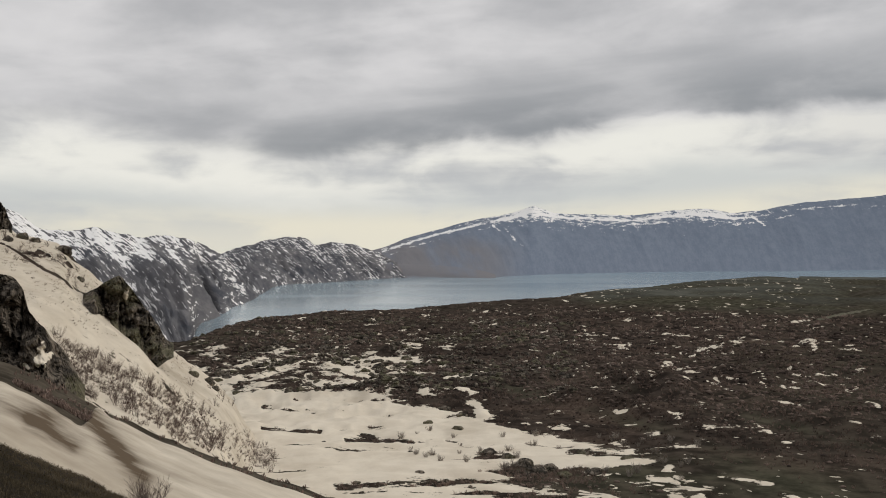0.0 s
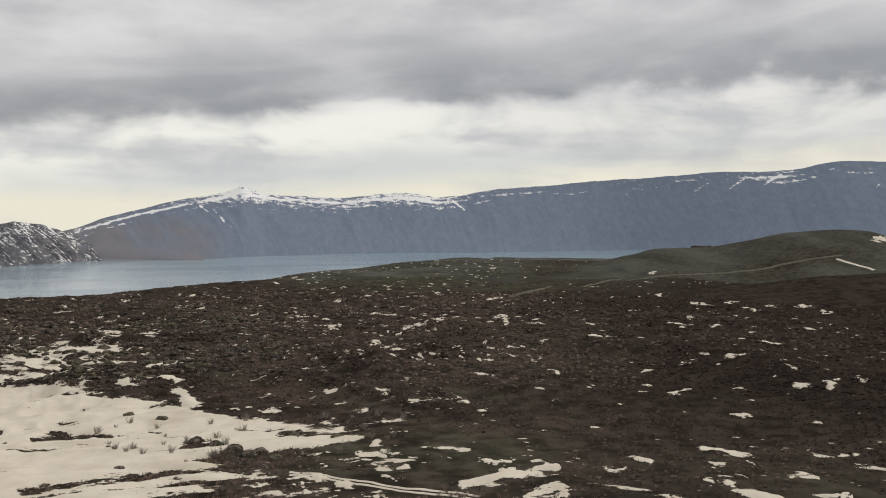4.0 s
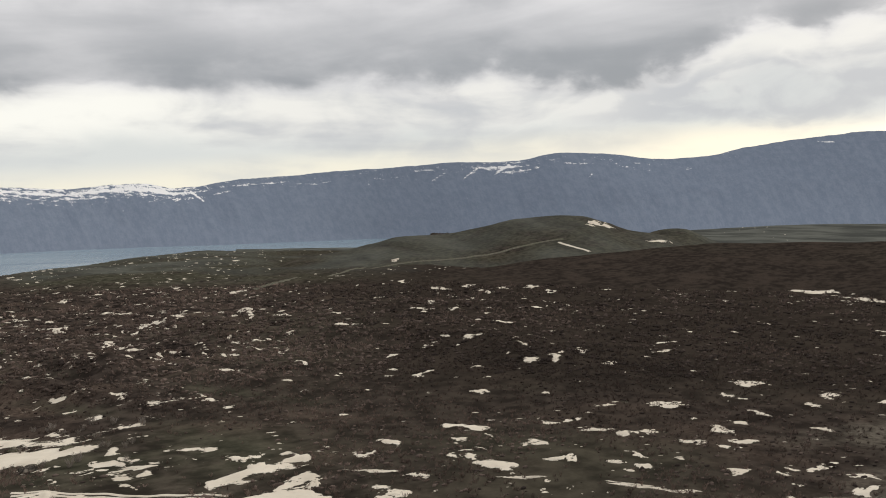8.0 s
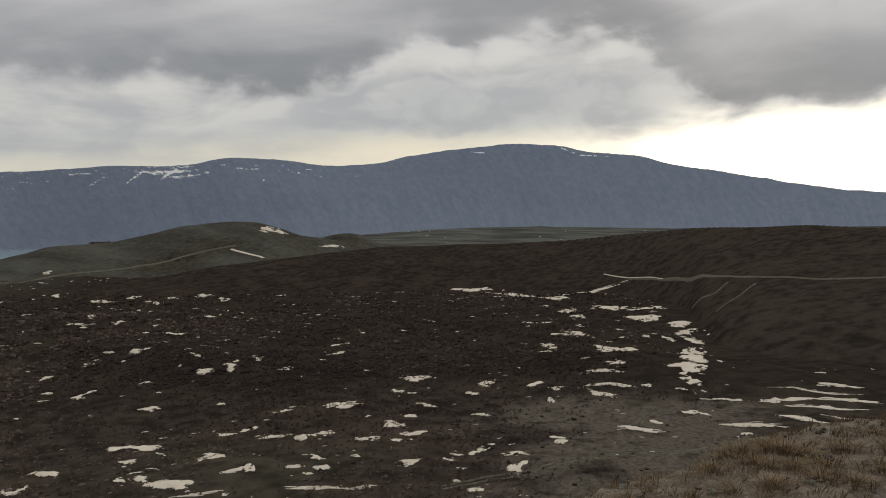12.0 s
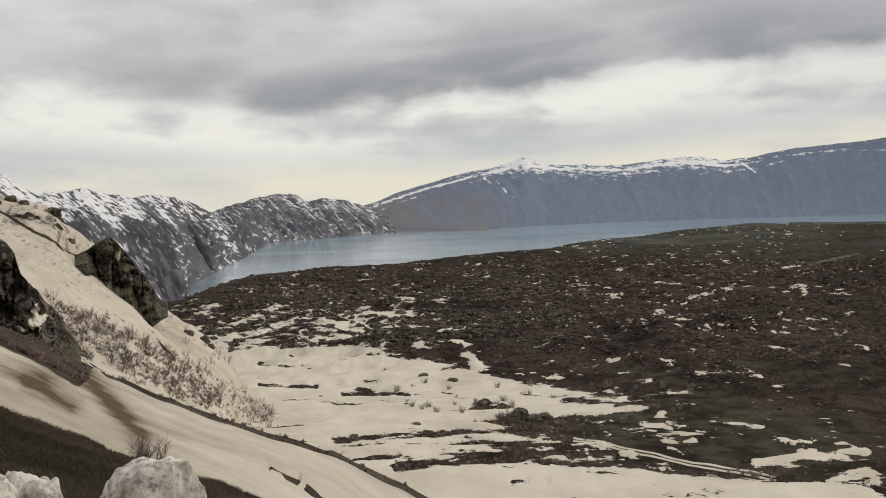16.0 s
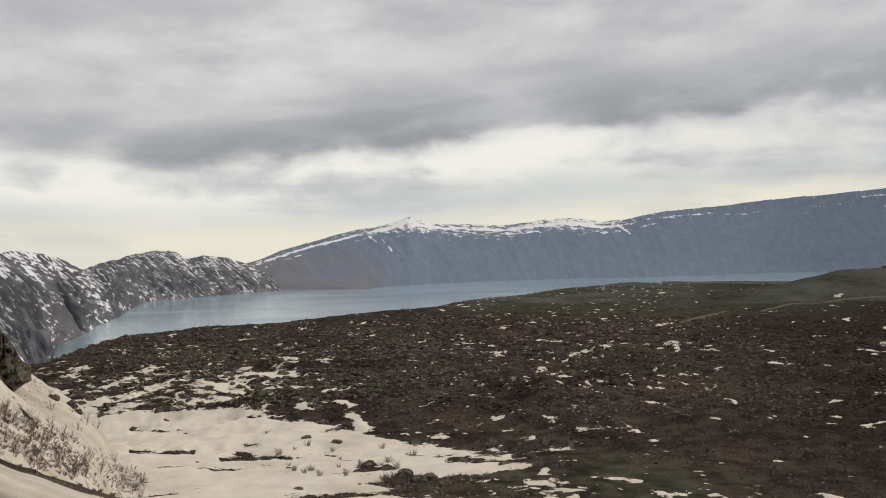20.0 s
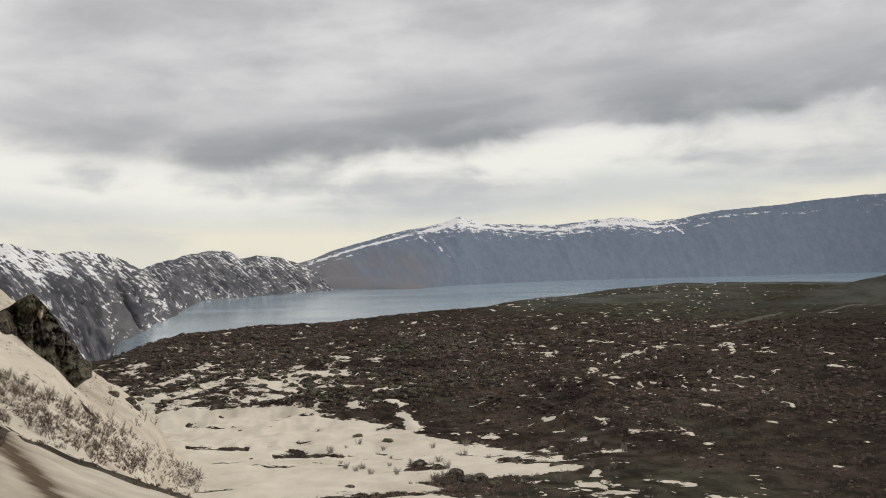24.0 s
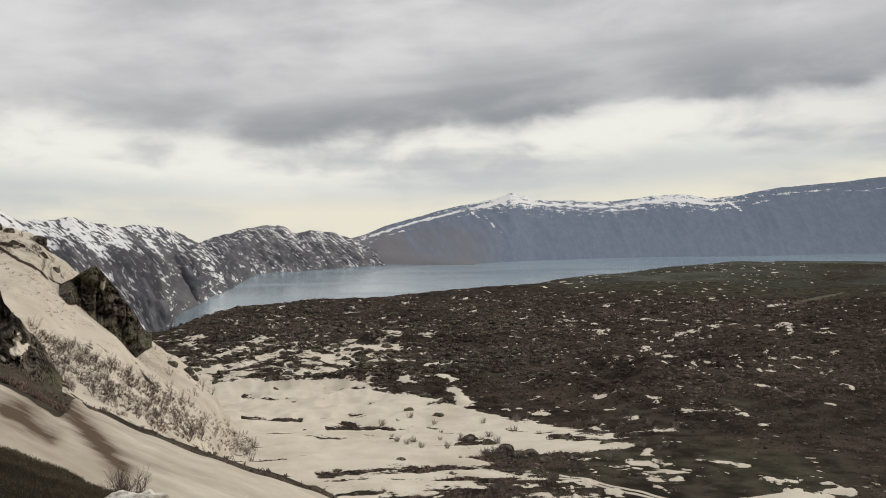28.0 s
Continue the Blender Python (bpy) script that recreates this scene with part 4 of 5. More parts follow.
def crag(name, label, top, bottom, az0, az1, r0, depth, seed, r_var=3.0, ledges=()):
    """A rock outcrop: a fissured face between two outlines, leaning back, closed behind."""
    top, bottom = curve(top), curve(bottom)
    nu, nv, nb = 130, 70, 16
    us = np.linspace(az0, az1, nu)
    taper = np.clip(np.minimum((us - az0), (az1 - us)) / (0.12 * (az1 - az0)), 0, 1) ** 0.5
    verts = []
    for k, u in enumerate(us):
        et, eb = top(u), bottom(u) - 0.25
        et = max(et, eb + 0.05)
        v = np.linspace(0, 1, nv)
        el = eb + (et - eb) * v
        s = np.linspace(0, 1, nb + 1)[1:]
        el_all = np.r_[el, et - (et - eb) * 1.1 * s**1.7]
        rr = np.r_[r0 + v * depth * 0.45, r0 + depth * 0.45 + s * depth]
        verts.append(np.stack([np.full(nv + nb, u), rr, el_all], 1))
    g = np.array(verts)
    az, rr, el = g[..., 0], g[..., 1], g[..., 2]
    side, up = az * r0 * 0.0175, rr * np.tan(np.radians(el))
    cols = ridged(side, up * 0.35, r_var * 2.2, 4, seed)
    blocks = fbm(side, up, r_var * 1.3, 5, seed + 9, 0.6)
    steps = np.round(fbm(side * 0.8, up, r_var * 1.1, 2, seed + 5) * 3) / 3
    cracks = np.exp(-(np.abs(fbm(side, up * 0.25, r_var * 1.6, 3, seed + 21)) / 0.10) ** 2)
    cols = cols - 1.3 * cracks
    push = (r_var * 0.5 * cols + r_var * 0.95 * blocks + r_var * 0.9 * steps + r_var * 0.40 * fbm(side, up, r_var * 0.38, 3, seed + 41, 0.6)) * taper[:, None]
    edge = np.linspace(0, 1, nv) ** 3
    ragged = 0.012 * r0 * 0.2 * (blocks + 0.7 * steps)
    rr = rr - push
    z = EYE + (r0 + depth * 0.3) * np.tan(np.radians(el))
    z[:, :nv] += ragged[:, :nv] * edge * taper[:, None]
    z[:, nv:] += ragged[:, nv - 1:nv] * (1 - np.linspace(0, 1, nb)) * taper[:, None]
    x, y = at(az, rr)
    nn = nv + nb
    i, j = np.meshgrid(np.arange(nu - 1), np.arange(nn - 1), indexing="ij")
    f = np.stack([i * nn + j, (i + 1) * nn + j, (i + 1) * nn + j + 1, i * nn + j + 1], -1).reshape(-1, 4)
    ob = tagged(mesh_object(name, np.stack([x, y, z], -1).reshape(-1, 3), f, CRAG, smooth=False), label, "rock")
    for la, le, wa, we in ledges:
        d = bell(az, el + 0.35 * (az - la), la, le, wa, we) - 0.60 + 0.55 * fbm(side, up, r_var * 0.5, 4, seed + 31)
        p = d > 0
        p[:, nv:] = False
        cells = p[:-1, :-1] | p[1:, :-1] | p[:-1, 1:] | p[1:, 1:]
        piece = islands(cells)
        ii, jj = np.array(piece[0] if piece else [(0, 0)]).T
        q = np.stack([ii * nn + jj, (ii + 1) * nn + jj, (ii + 1) * nn + jj + 1, ii * nn + jj + 1], 1)
        used, inv = np.unique(q, return_inverse=True)
        sx, sy = at(az, rr - 0.0016 * r0 * np.clip(d * 3, -1, 1))
        mesh_object("snow_ledge", np.stack([sx, sy, z], -1).reshape(-1, 3)[used], inv.reshape(q.shape), SNOW, ob, {"depth": np.full(len(used), 0.7)})["label"] = "patch of snow caught on the rock"
    return ob


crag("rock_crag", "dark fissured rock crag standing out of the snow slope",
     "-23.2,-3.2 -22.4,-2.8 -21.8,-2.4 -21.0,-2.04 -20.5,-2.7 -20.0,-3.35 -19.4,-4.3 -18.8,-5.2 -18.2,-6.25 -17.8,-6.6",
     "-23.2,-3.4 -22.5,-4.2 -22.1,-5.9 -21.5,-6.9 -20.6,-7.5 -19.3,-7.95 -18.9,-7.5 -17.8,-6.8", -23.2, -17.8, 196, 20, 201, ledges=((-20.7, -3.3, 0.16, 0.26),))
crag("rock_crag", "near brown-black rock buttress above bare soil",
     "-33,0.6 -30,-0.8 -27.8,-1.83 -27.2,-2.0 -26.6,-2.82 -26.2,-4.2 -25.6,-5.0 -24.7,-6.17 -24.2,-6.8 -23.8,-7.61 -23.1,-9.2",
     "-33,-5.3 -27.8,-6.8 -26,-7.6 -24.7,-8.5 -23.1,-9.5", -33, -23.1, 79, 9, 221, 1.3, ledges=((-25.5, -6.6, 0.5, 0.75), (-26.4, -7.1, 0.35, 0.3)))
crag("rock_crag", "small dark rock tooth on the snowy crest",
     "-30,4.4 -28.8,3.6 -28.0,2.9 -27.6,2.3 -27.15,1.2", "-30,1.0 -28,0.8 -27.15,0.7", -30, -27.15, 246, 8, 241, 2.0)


def stone_mesh(name, size, seed, mat, flat=0.7):
    rnd = random.Random(seed)
    bm = bmesh.new()
    bmesh.ops.create_icosphere(bm, subdivisions=3, radius=1.0)
    for v in bm.verts:
        d = noise.noise(v.co * 1.3 + Vector((seed, 0, 0))) * 0.35 + noise.noise(v.co * 3.1 + Vector((0, seed, 0))) * 0.16
        v.co = Vector((v.co.x * (1 + d), v.co.y * (1 + d) * 0.8, v.co.z * (1 + d) * flat)) * size
    me = bpy.data.meshes.new(name)
    bm.to_mesh(me)
    bm.free()
    me.materials.append(mat)
    return me


rocks_on_bank = ((-24.3, 236, 2.0), (-25.9, 238, 1.3), (-26.6, 240, 1.7), (-23.4, 222, 1.2), (-27.4, 232, 1.4), (-16.6, 238, 1.6), (-15.6, 244, 1.9), (-15.2, 240, 1.4), (-25.2, 226, 0.9))
for k, (az, r, size) in enumerate(rocks_on_bank):
    x, y = at(az, r)
    ob = tagged(new("boulder", stone_mesh("boulder", size, 300 + k, CRAG)), "dark boulder showing through the snow slope", "boulder", "boulders on the slope")
    ob.matrix_world = pose(x, y, float(height(x, y)) + size * 0.25, 0, 0, 40 * k)


def dirty_snow_material():
    m, n, b = material("dirty_snow_block", 0.8)
    p = place(n)
    mid, small = n.noise(n.scaled(p, 1.0, 1.0, 0.45), 5.0, 7, 0.6), n.noise(p, 26.0, 5, 0.6)
    col = n.mix(n.ramp(mid, 0.42, 0.68), (0.69, 0.64, 0.56), (0.26, 0.22, 0.17))
    col = n.mix(n.ramp(small, 0.48, 0.66, 0.0, 0.7), col, (0.16, 0.13, 0.10))
    n.put(b.inputs["Base Color"], col)
    bumped(n, b, n.math("ADD", mid, n.math("MULTIPLY", small, 0.4)), 0.8, 0.03)
    return m


DIRTY = dirty_snow_material()


def snow_block(az, r, wide, high, deep, seed):
    """A blunt lump of dirty old snow with a cut, fluted face."""
    bm = bmesh.new()
    bmesh.ops.create_icosphere(bm, subdivisions=5, radius=1.0)
    for v in bm.verts:
        c = v.co.copy()
        b = Vector([math.copysign(abs(k) ** 0.72, k) for k in c])
        flute = 0.05 * math.sin(c.x * 11 + 3.0 * noise.noise(c * 2.0)) * max(0, 0.3 - c.y)
        d = 0.17 * noise.noise(c * 1.7 + Vector((seed, 3, 1))) + 0.09 * noise.noise(c * 4.2 + Vector((1, seed, 0))) + 0.035 * noise.noise(c * 11)
        s = 1 + d + flute
        v.co = Vector((b.x * s * wide, b.y * s * deep, max(b.z, -0.2) * s * high))
    me = bpy.data.meshes.new("snow_block")
    bm.to_mesh(me)
    bm.free()
    for p in me.polygons:
        p.use_smooth = True
    me.materials.append(DIRTY)
    x, y = at(az, r)
    ob = tagged(new("snow_block", me), "rounded lump of dirty melting snow at the slope's edge", "snow block", "snow lumps")
    ob.matrix_world = pose(x, y, float(height(x, y)) - 0.02, 0, 0, -az)
    return ob


snow_block(-18.8, 4.9, 0.30, 0.57, 0.26, 3)
snow_block(-25.9, 4.8, 0.17, 0.53, 0.26, 8)
snow_block(-28.5, 4.6, 0.20, 0.56, 0.26, 14)

# drifts of snow, each lying where the ground holds it: azimuth, range, breadth and length up the slope
DRIFTS_EAST = "72.5,548,20,22 72.3,482,16,29 74.6,465,11,28 75.3,399,9,26 74.9,430,9,24 75.2,345,8,26 75.5,318,8,22 75.1,296,10,25 75.3,272,6,9 70.3,342,12,30 70.4,300,6,13 69.1,281,11,6 69.9,263,13,4 69.3,254,7,7 66.0,340,7,18 67.3,525,10,22 69.9,561,19,37 60.8,726,29,24 63.5,667,31,29 66.2,646,20,37 69.4,692,35,7 67.8,396,8,11 68.0,484,8,21"
DRIFTS_TRACK = "84.4,229,18,3 73.9,390,5,12 77.3,249,8,4 79.0,222,18,7 82.9,266,18,4 84.2,276,11,4 82.3,255,15,4 83.2,247,16,4 85.2,236,12,4 84.8,259,14,4 81.8,233,8,6 72.0,210,9,5 49.8,161,9,3 52.9,160,5,3 56.9,286,9,5 61.7,271,5,11 60.7,254,4,5 51.8,241,8,7 57.6,237,5,4 55.3,217,4,7 53.3,202,5,4"
DRIFTS_FOOT = "47.4,207,7,5 63.6,183,5,4 61.3,226,4,5 66.1,243,2,6 66.3,259,5,4 36.5,722,10,25 38.6,746,13,13 39.7,671,14,21 41.0,703,9,21 42.8,725,10,25 44.1,696,8,14 35.2,497,13,10 30.1,436,12,14 46.2,321,4,6 48.0,304,4,6"
DRIFTS_MIDDLE = "23.6,553,9,23 11.8,497,11,28 11.6,556,5,14 12.5,736,11,26 15.0,396,7,17 15.8,389,7,9 17.6,458,11,10 19.1,540,9,21 19.2,494,4,10 23.2,735,20,27 15.8,620,10,26 24.6,354,11,6 25.9,342,4,8 -2.1,533,14,37 -10.1,434,15,21"
DRIFTS_NEAR = "23.2,186,6,6 22.6,167,10,3 23.8,154,20,5 27.7,162,3,9 31.2,184,4,6 33.3,154,5,6 32.2,170,10,3 35.1,166,4,4 25.7,177,7,4 16.5,186,8,4 40.0,175,5,3 44.5,178,4,4 48.4,179,3,3 42.3,164,7,2 51.7,245,8,8 55.3,215,4,8 53.3,201,5,4 47.3,207,6,4 56.9,284,7,8"
DRIFTS_HILL = "47.4,1335,30,34 33.5,1181,13,18 51.3,1304,25,26"


def drift_verts(az, r, wide, long, rnd, seed, lift, nu, nv, rough=1.0):
    """A thin lens of snow with a ragged edge that sinks into the ground where it ends."""
    cx, cy = at(az, r)
    ca, sa = math.cos(radians(az)), math.sin(radians(az))
    u, v = np.meshgrid(np.linspace(-1.5, 1.5, nu), np.linspace(-1.5, 1.5, nv), indexing="ij")
    skew, bend = rnd.uniform(-1.1, 1.1), rnd.uniform(-0.8, 0.8)
    q = u**2 + (v - skew * u - bend * (u * u - 0.4)) ** 2
    d = 0.42 * (1 - q) - 0.06 + rough * (0.66 * fbm(u * 1.2 + seed * 3.7, v * 1.2, 0.8, 5, seed, 0.72))
    d = np.where(np.maximum(np.abs(u), np.abs(v)) > 1.45, -0.5, d)
    lu, lv = u * wide / 2, v * long / 2
    x, y = cx + lu * ca + lv * sa, cy - lu * sa + lv * ca
    z = height(x, y) + np.clip(d, -0.45, 0.9) * lift
    p = d > 0
    cells = p[:-1, :-1] | p[1:, :-1] | p[:-1, 1:] | p[1:, 1:]
    i, j = np.nonzero(cells)
    f = np.stack([i * nv + j, (i + 1) * nv + j, (i + 1) * nv + j + 1, i * nv + j + 1], 1)
    used, inv = np.unique(f, return_inverse=True)
    verts = np.stack([x.ravel(), y.ravel(), z.ravel()], 1)[used]
    return verts, inv.reshape(f.shape), np.clip(d.ravel()[used] * 1.0 + 0.03, -0.3, 0.8)


rnd = random.Random(5)
seed = 400
for text in (DRIFTS_EAST, DRIFTS_TRACK, DRIFTS_FOOT, DRIFTS_MIDDLE, DRIFTS_NEAR, DRIFTS_HILL):
    for word in text.split():
        az, r, wide, long = [float(v) for v in word.split(",")]
        seed += 1
        v, f, thin = drift_verts(az, r, wide * 1.2, long * (0.75 if r < 250 else 0.95), rnd, seed, 0.35 if r < 400 else 0.8, 44, 30)
        tagged(mesh_object("snow_drift", v, f, SNOW, attrs={"depth": thin}), "leftover drift of old snow on dark ground", "snow drift", "snow drifts on the floor")

# the many small remnants
verts, quads, covers, base = [], [], [], 0
for k in range(3600):
    if k % 4 == 0:
        az0 = rnd.uniform(-15, 78) if rnd.random() < 0.7 else rnd.uniform(-15, 26)
        el0 = rnd.choice((rnd.uniform(-16.5, -5.0), rnd.uniform(-9, -4.6), rnd.uniform(-18.5, -11), rnd.uniform(-5, -0.7)))
    az, el = az0 + rnd.gauss(0, 0.9), el0 + rnd.gauss(0, 0.25)
    i = int((az + 33.0) / 0.1)
    j = int(np.searchsorted(np.maximum.accumulate(np.where(RANGES < 60, -90, ELG[i])), el))
    if j >= NR - 1 or KIND[i, j] not in (FLOOR, TERRACE) or RG[i, j] > 2700 or DEPTH[i, j] > -0.05:
        continue
    r = float(RANGES[j])
    if N_BIG[i, j] < rnd.uniform(-0.9, 0.5) or (az > 24 and -13 < el < -6 and rnd.random() < 0.82) or (el < -11 and rnd.random() < 0.5):
        continue
    if az > 22 and rnd.random() < 0.4:
        continue
    wide = min(r, 1300) * rnd.uniform(0.0018, 0.0046) * rnd.choice((0.6, 0.8, 1, 1.2, 2.4))
    long = wide * (rnd.uniform(0.7, 2.2) if el > -9.5 else rnd.uniform(0.35, 1.1))
    v, f, thin = drift_verts(az, r, wide * (1 if el > -9.5 else 1.6), long, rnd, 900 + k, 0.16 if r < 400 else 0.3 if r < 1100 else 1.0, 18, 13, 0.75)
    if not len(v):
        continue
    verts.append(v)
    covers.append(thin)
    quads.append(f + base)
    base += len(v)
tagged(mesh_object("snow_remnants", np.concatenate(verts), np.concatenate(quads), SNOW, attrs={"depth": np.concatenate(covers)}), "scattered small patches of old snow", "snow", kind="stuff")


def ribbon(name, label, points, wide, mat, lift, category="track"):
    """A strip laid on the ground along azimuth,range points."""
    pts = np.array([[float(v) for v in w.split(",")] for w in points.split()])
    t = np.linspace(0, len(pts) - 1, 30 * (len(pts) - 1) + 1)
    a, r = np.interp(t, np.arange(len(pts)), pts[:, 0]), np.interp(t, np.arange(len(pts)), pts[:, 1])
    pad = lambda c: np.convolve(np.r_[np.full(9, c[0]), c, np.full(9, c[-1])], np.full(19, 1 / 19), "valid")
    a, r = pad(a), pad(r)
    x, y = at(a, r)
    x, y = x + 0.25 * wide * fbm(t * 10, t * 0, 6, 3, 7), y + 0.25 * wide * fbm(t * 10, t * 0 + 5, 6, 3, 8)
    dx, dy = np.gradient(x), np.gradient(y)
    norm = np.hypot(dx, dy) + 1e-6
    w = wide / 2 * (1 + 0.3 * fbm(t * 10, t * 0 + 9, 5, 3, 9))
    cols = []
    for s in (-1, -0.4, 0.4, 1):
        px, py = x - dy / norm * w * s, y + dx / norm * w * s
        cols.append(np.stack([px, py, height(px, py) + lift * (1 if abs(s) < 1 else -0.1)], 1))
    g = np.stack(cols, 1)
    n_t = len(t)
    i, j = np.meshgrid(np.arange(n_t - 1), np.arange(3), indexing="ij")
    f = np.stack([i * 4 + j, (i + 1) * 4 + j, (i + 1) * 4 + j + 1, i * 4 + j + 1], -1).reshape(-1, 4)
    return tagged(mesh_object(name, g.reshape(-1, 3), f, mat, attrs={"depth": np.full(4 * n_t, 0.45)}), label, category, kind="structure")


ribbon("road", "pale gravel road cut across the hillside", "71.0,706 72.8,673 76.3,565 79.7,506 82.9,474 85.0,466 90,450", 3, TRACK, 0.3, "road")
ribbon("path", "pale dirt path climbing the grassy hill", "23.7,746 26.8,891 30.6,1102 33.7,1161 37.5,1176 40.5,1187 42.7,1214 45.2,1233", 7, TRACK, 0.6, "path")
ribbon("gully", "pale eroded gully on the hillside", "76.7,460 78.0,470 79.4,492", 1.6, TRACK, 0.4, "gully")
ribbon("gully", "pale eroded gully on the hillside", "75.3,526 76.7,502 77.7,522", 1.6, TRACK, 0.4, "gully")
for off in (-0.28, 0.28):
    ribbon("wheel_track", "pale wheel track on the caldera floor", " ".join("%g,%g" % (a + 0.6 * off, r) for a, r in ((71.9, 212), (72.0, 219), (72.5, 226), (73.2, 231), (73.9, 233))), 0.5, TRACK, 0.12)
for off in (-1, 1.2):
    ribbon("wheel_track", "wheel track across bare soil", " ".join("%g,%g" % (a, r + off) for a, r in ((58, 158), (63.4, 166), (69.1, 182), (74.5, 187), (77.3, 198), (85.1, 229))), 0.9, TRACK, 0.12)
    ribbon("wheel_track", "snow-filled wheel track across the floor", " ".join("%g,%g" % (a, r + off) for a, r in ((9, 178), (11.8, 173), (16.2, 164), (19.8, 161), (22.5, 157))), 1.0, SNOW, 0.16)
ribbon("snow_strip", "long thin strip of snow down the hill", "44.6,1218 45.6,1200 46.9,1178", 5, SNOW, 0.6, "snow strip")
ribbon("snow_strip", "thin strip of snow along the road", "69.6,734 71,706 72.8,673 73.6,650", 0.7, SNOW, 0.6, "snow strip")

# ---- scrub and shrubs ----
rs = np.random.RandomState(11)
SIGHT = np.maximum.accumulate(np.where(RANGES[None, :] < 60, -90.0, ELG), axis=1)


def sown(count, az0, az1, el0, el1):
    """Places on the ground that can be seen from the lookout, by azimuth and elevation: grid indices and azimuth, range."""
    az, el = rs.uniform(az0, az1, count), rs.uniform(el0, el1, count)
    i = np.clip(((az + 33.0) / 0.1).astype(int), 0, len(fine_az) - 1)
    j = np.array([np.searchsorted(SIGHT[a], e) for a, e in zip(i, el)])
    ok = j < NR - 1
    az, i, j = az[ok], i[ok], j[ok]
    r = RANGES[j] - rs.rand(len(j)) * (RANGES[j] - RANGES[j - 1])
    return i, j, az, r


def tufts(x, y, z, size, tall, blades, width, tint, spread=1.0):
    """Bunches of narrow upright blades, as one mesh: vertices, triangles and a tint for each bunch."""
    n = len(x)
    a = rs.uniform(0, 2 * np.pi, (n, blades))
    rb, rt = rs.uniform(0, 0.45, (n, blades)), rs.uniform(0.15, 1.0, (n, blades)) * spread
    h = rs.uniform(0.45, 1.0, (n, blades)) * tall[:, None]
    s = size[:, None]
    bx, by = x[:, None] + np.cos(a) * rb * s, y[:, None] + np.sin(a) * rb * s
    tx, ty = x[:, None] + np.cos(a + 0.4) * rt * s, y[:, None] + np.sin(a + 0.4) * rt * s
    w = width * s
    b2 = rs.uniform(0, np.pi, (n, blades))
    ox, oy = np.cos(b2) * w, np.sin(b2) * w
    zb = z[:, None] - 0.1 * tall[:, None] + 0 * h
    p0 = np.stack([bx - ox, by - oy, zb], -1)
    p1 = np.stack([bx + ox, by + oy, zb], -1)
    p2 = np.stack([tx + ox * 0.5, ty + oy * 0.5, z[:, None] + h], -1)
    p3 = np.stack([tx - ox * 0.5, ty - oy * 0.5, z[:, None] + h * 0.85], -1)
    v = np.stack([p0, p1, p2, p3], 2).reshape(-1, 3)
    f = np.arange(len(v)).reshape(-1, 4)
    tt = np.repeat(np.clip(tint[:, None] + rs.uniform(-0.22, 0.22, (n, blades)), 0, 1).ravel(), 4)
    return v, f, tt


def scrub(name, label, count, az0, az1, el0, el1, size, tall, blades, width, keep, mat=None):
    i, j, az, r = sown(count, az0, az1, el0, el1)
    k = keep(i, j, az, r)
    i, j, az, r = i[k], j[k], az[k], r[k]
    x, y = at(az, r)
    far = np.clip(r / 320, 0.8, 2.2)
    s = size * far * rs.uniform(0.6, 1.4, len(r))
    # tint drops past azimuth 24: the backlit look painted into far eastern scrub
    v, f, tt = tufts(x, y, height(x, y), s, tall * far * rs.uniform(0.6, 1.3, len(r)), blades, width, np.clip(0.48 - 0.40 * np.clip((az - 24) / 12, 0, 1) * np.clip((r - 190) / 90, 0, 1) + 0.45 * fbm(x, y, 60, 3, 141) + rs.uniform(-0.3, 0.3, len(r)), 0, 1))
    return tagged(mesh_object(name, v, f, mat or SCRUB, attrs={"tint": tt}, smooth=False), label, "scrub", kind="stuff")


def on_floor(i, j, az, r):
    thick = N_BIG[i, j] * 0.5 + N_MID[i, j] * 0.5
    green = GRASS[i, j] * 0.9
    return (KIND[i, j] == FLOOR) & (DEPTH[i, j] < -0.02) & (r < 1150) & (rs.rand(len(r)) < np.clip(0.72 + thick - green - SOIL[i, j] * 0.5, 0.02, 1))


scrub("scrub", "dense bare brown scrub covering the caldera floor", 17000, -16, 74, -10.5, -4.2, 0.80, 1.15, 14, 0.06, on_floor)
scrub("scrub", "bare brown bushes among snow remnants", 16000, -14, 77, -18.8, -10, 0.70, 1.15, 22, 0.034, on_floor)
scrub("scrub", "brown stalks along the rib above the gully", 2600, -27, 0, -20, -7, 0.30, 0.42, 9, 0.22, lambda i, j, az, r: (KIND[i, j] == RIB) & (DEPTH[i, j] < 0))
scrub("scrub", "dark scrub on lava mounds in the snow", 1000, 2.4, 11, -15.7, -13.7, 0.6, 0.9, 14, 0.05, lambda i, j, az, r: (KIND[i, j] == FLOOR) & (DEPTH[i, j] < 0.15))
scrub("thicket", "fine bare birch scrub on the snow slope", 9000, -25, -11.2, -14.6, -5.0, 0.65, 0.75, 26, 0.017, lambda i, j, az, r: (r > 90) & (r < 265) & np.isin(KIND[i, j], (BANK, FLOOR)) & (ELG[i, j] < CREST_RIB(az) + 3.0 - np.maximum(0, az + 17) * 0.25) & (N_B[i, j] > -0.25), THICKET)
scrub("thicket", "dark low scrub high on the snow slope", 3000, -28, -13.5, -9.0, 1.5, 0.55, 0.5, 22, 0.013, lambda i, j, az, r: (KIND[i, j] == BANK) & (N_A[i, j] > 0.0), THICKET)


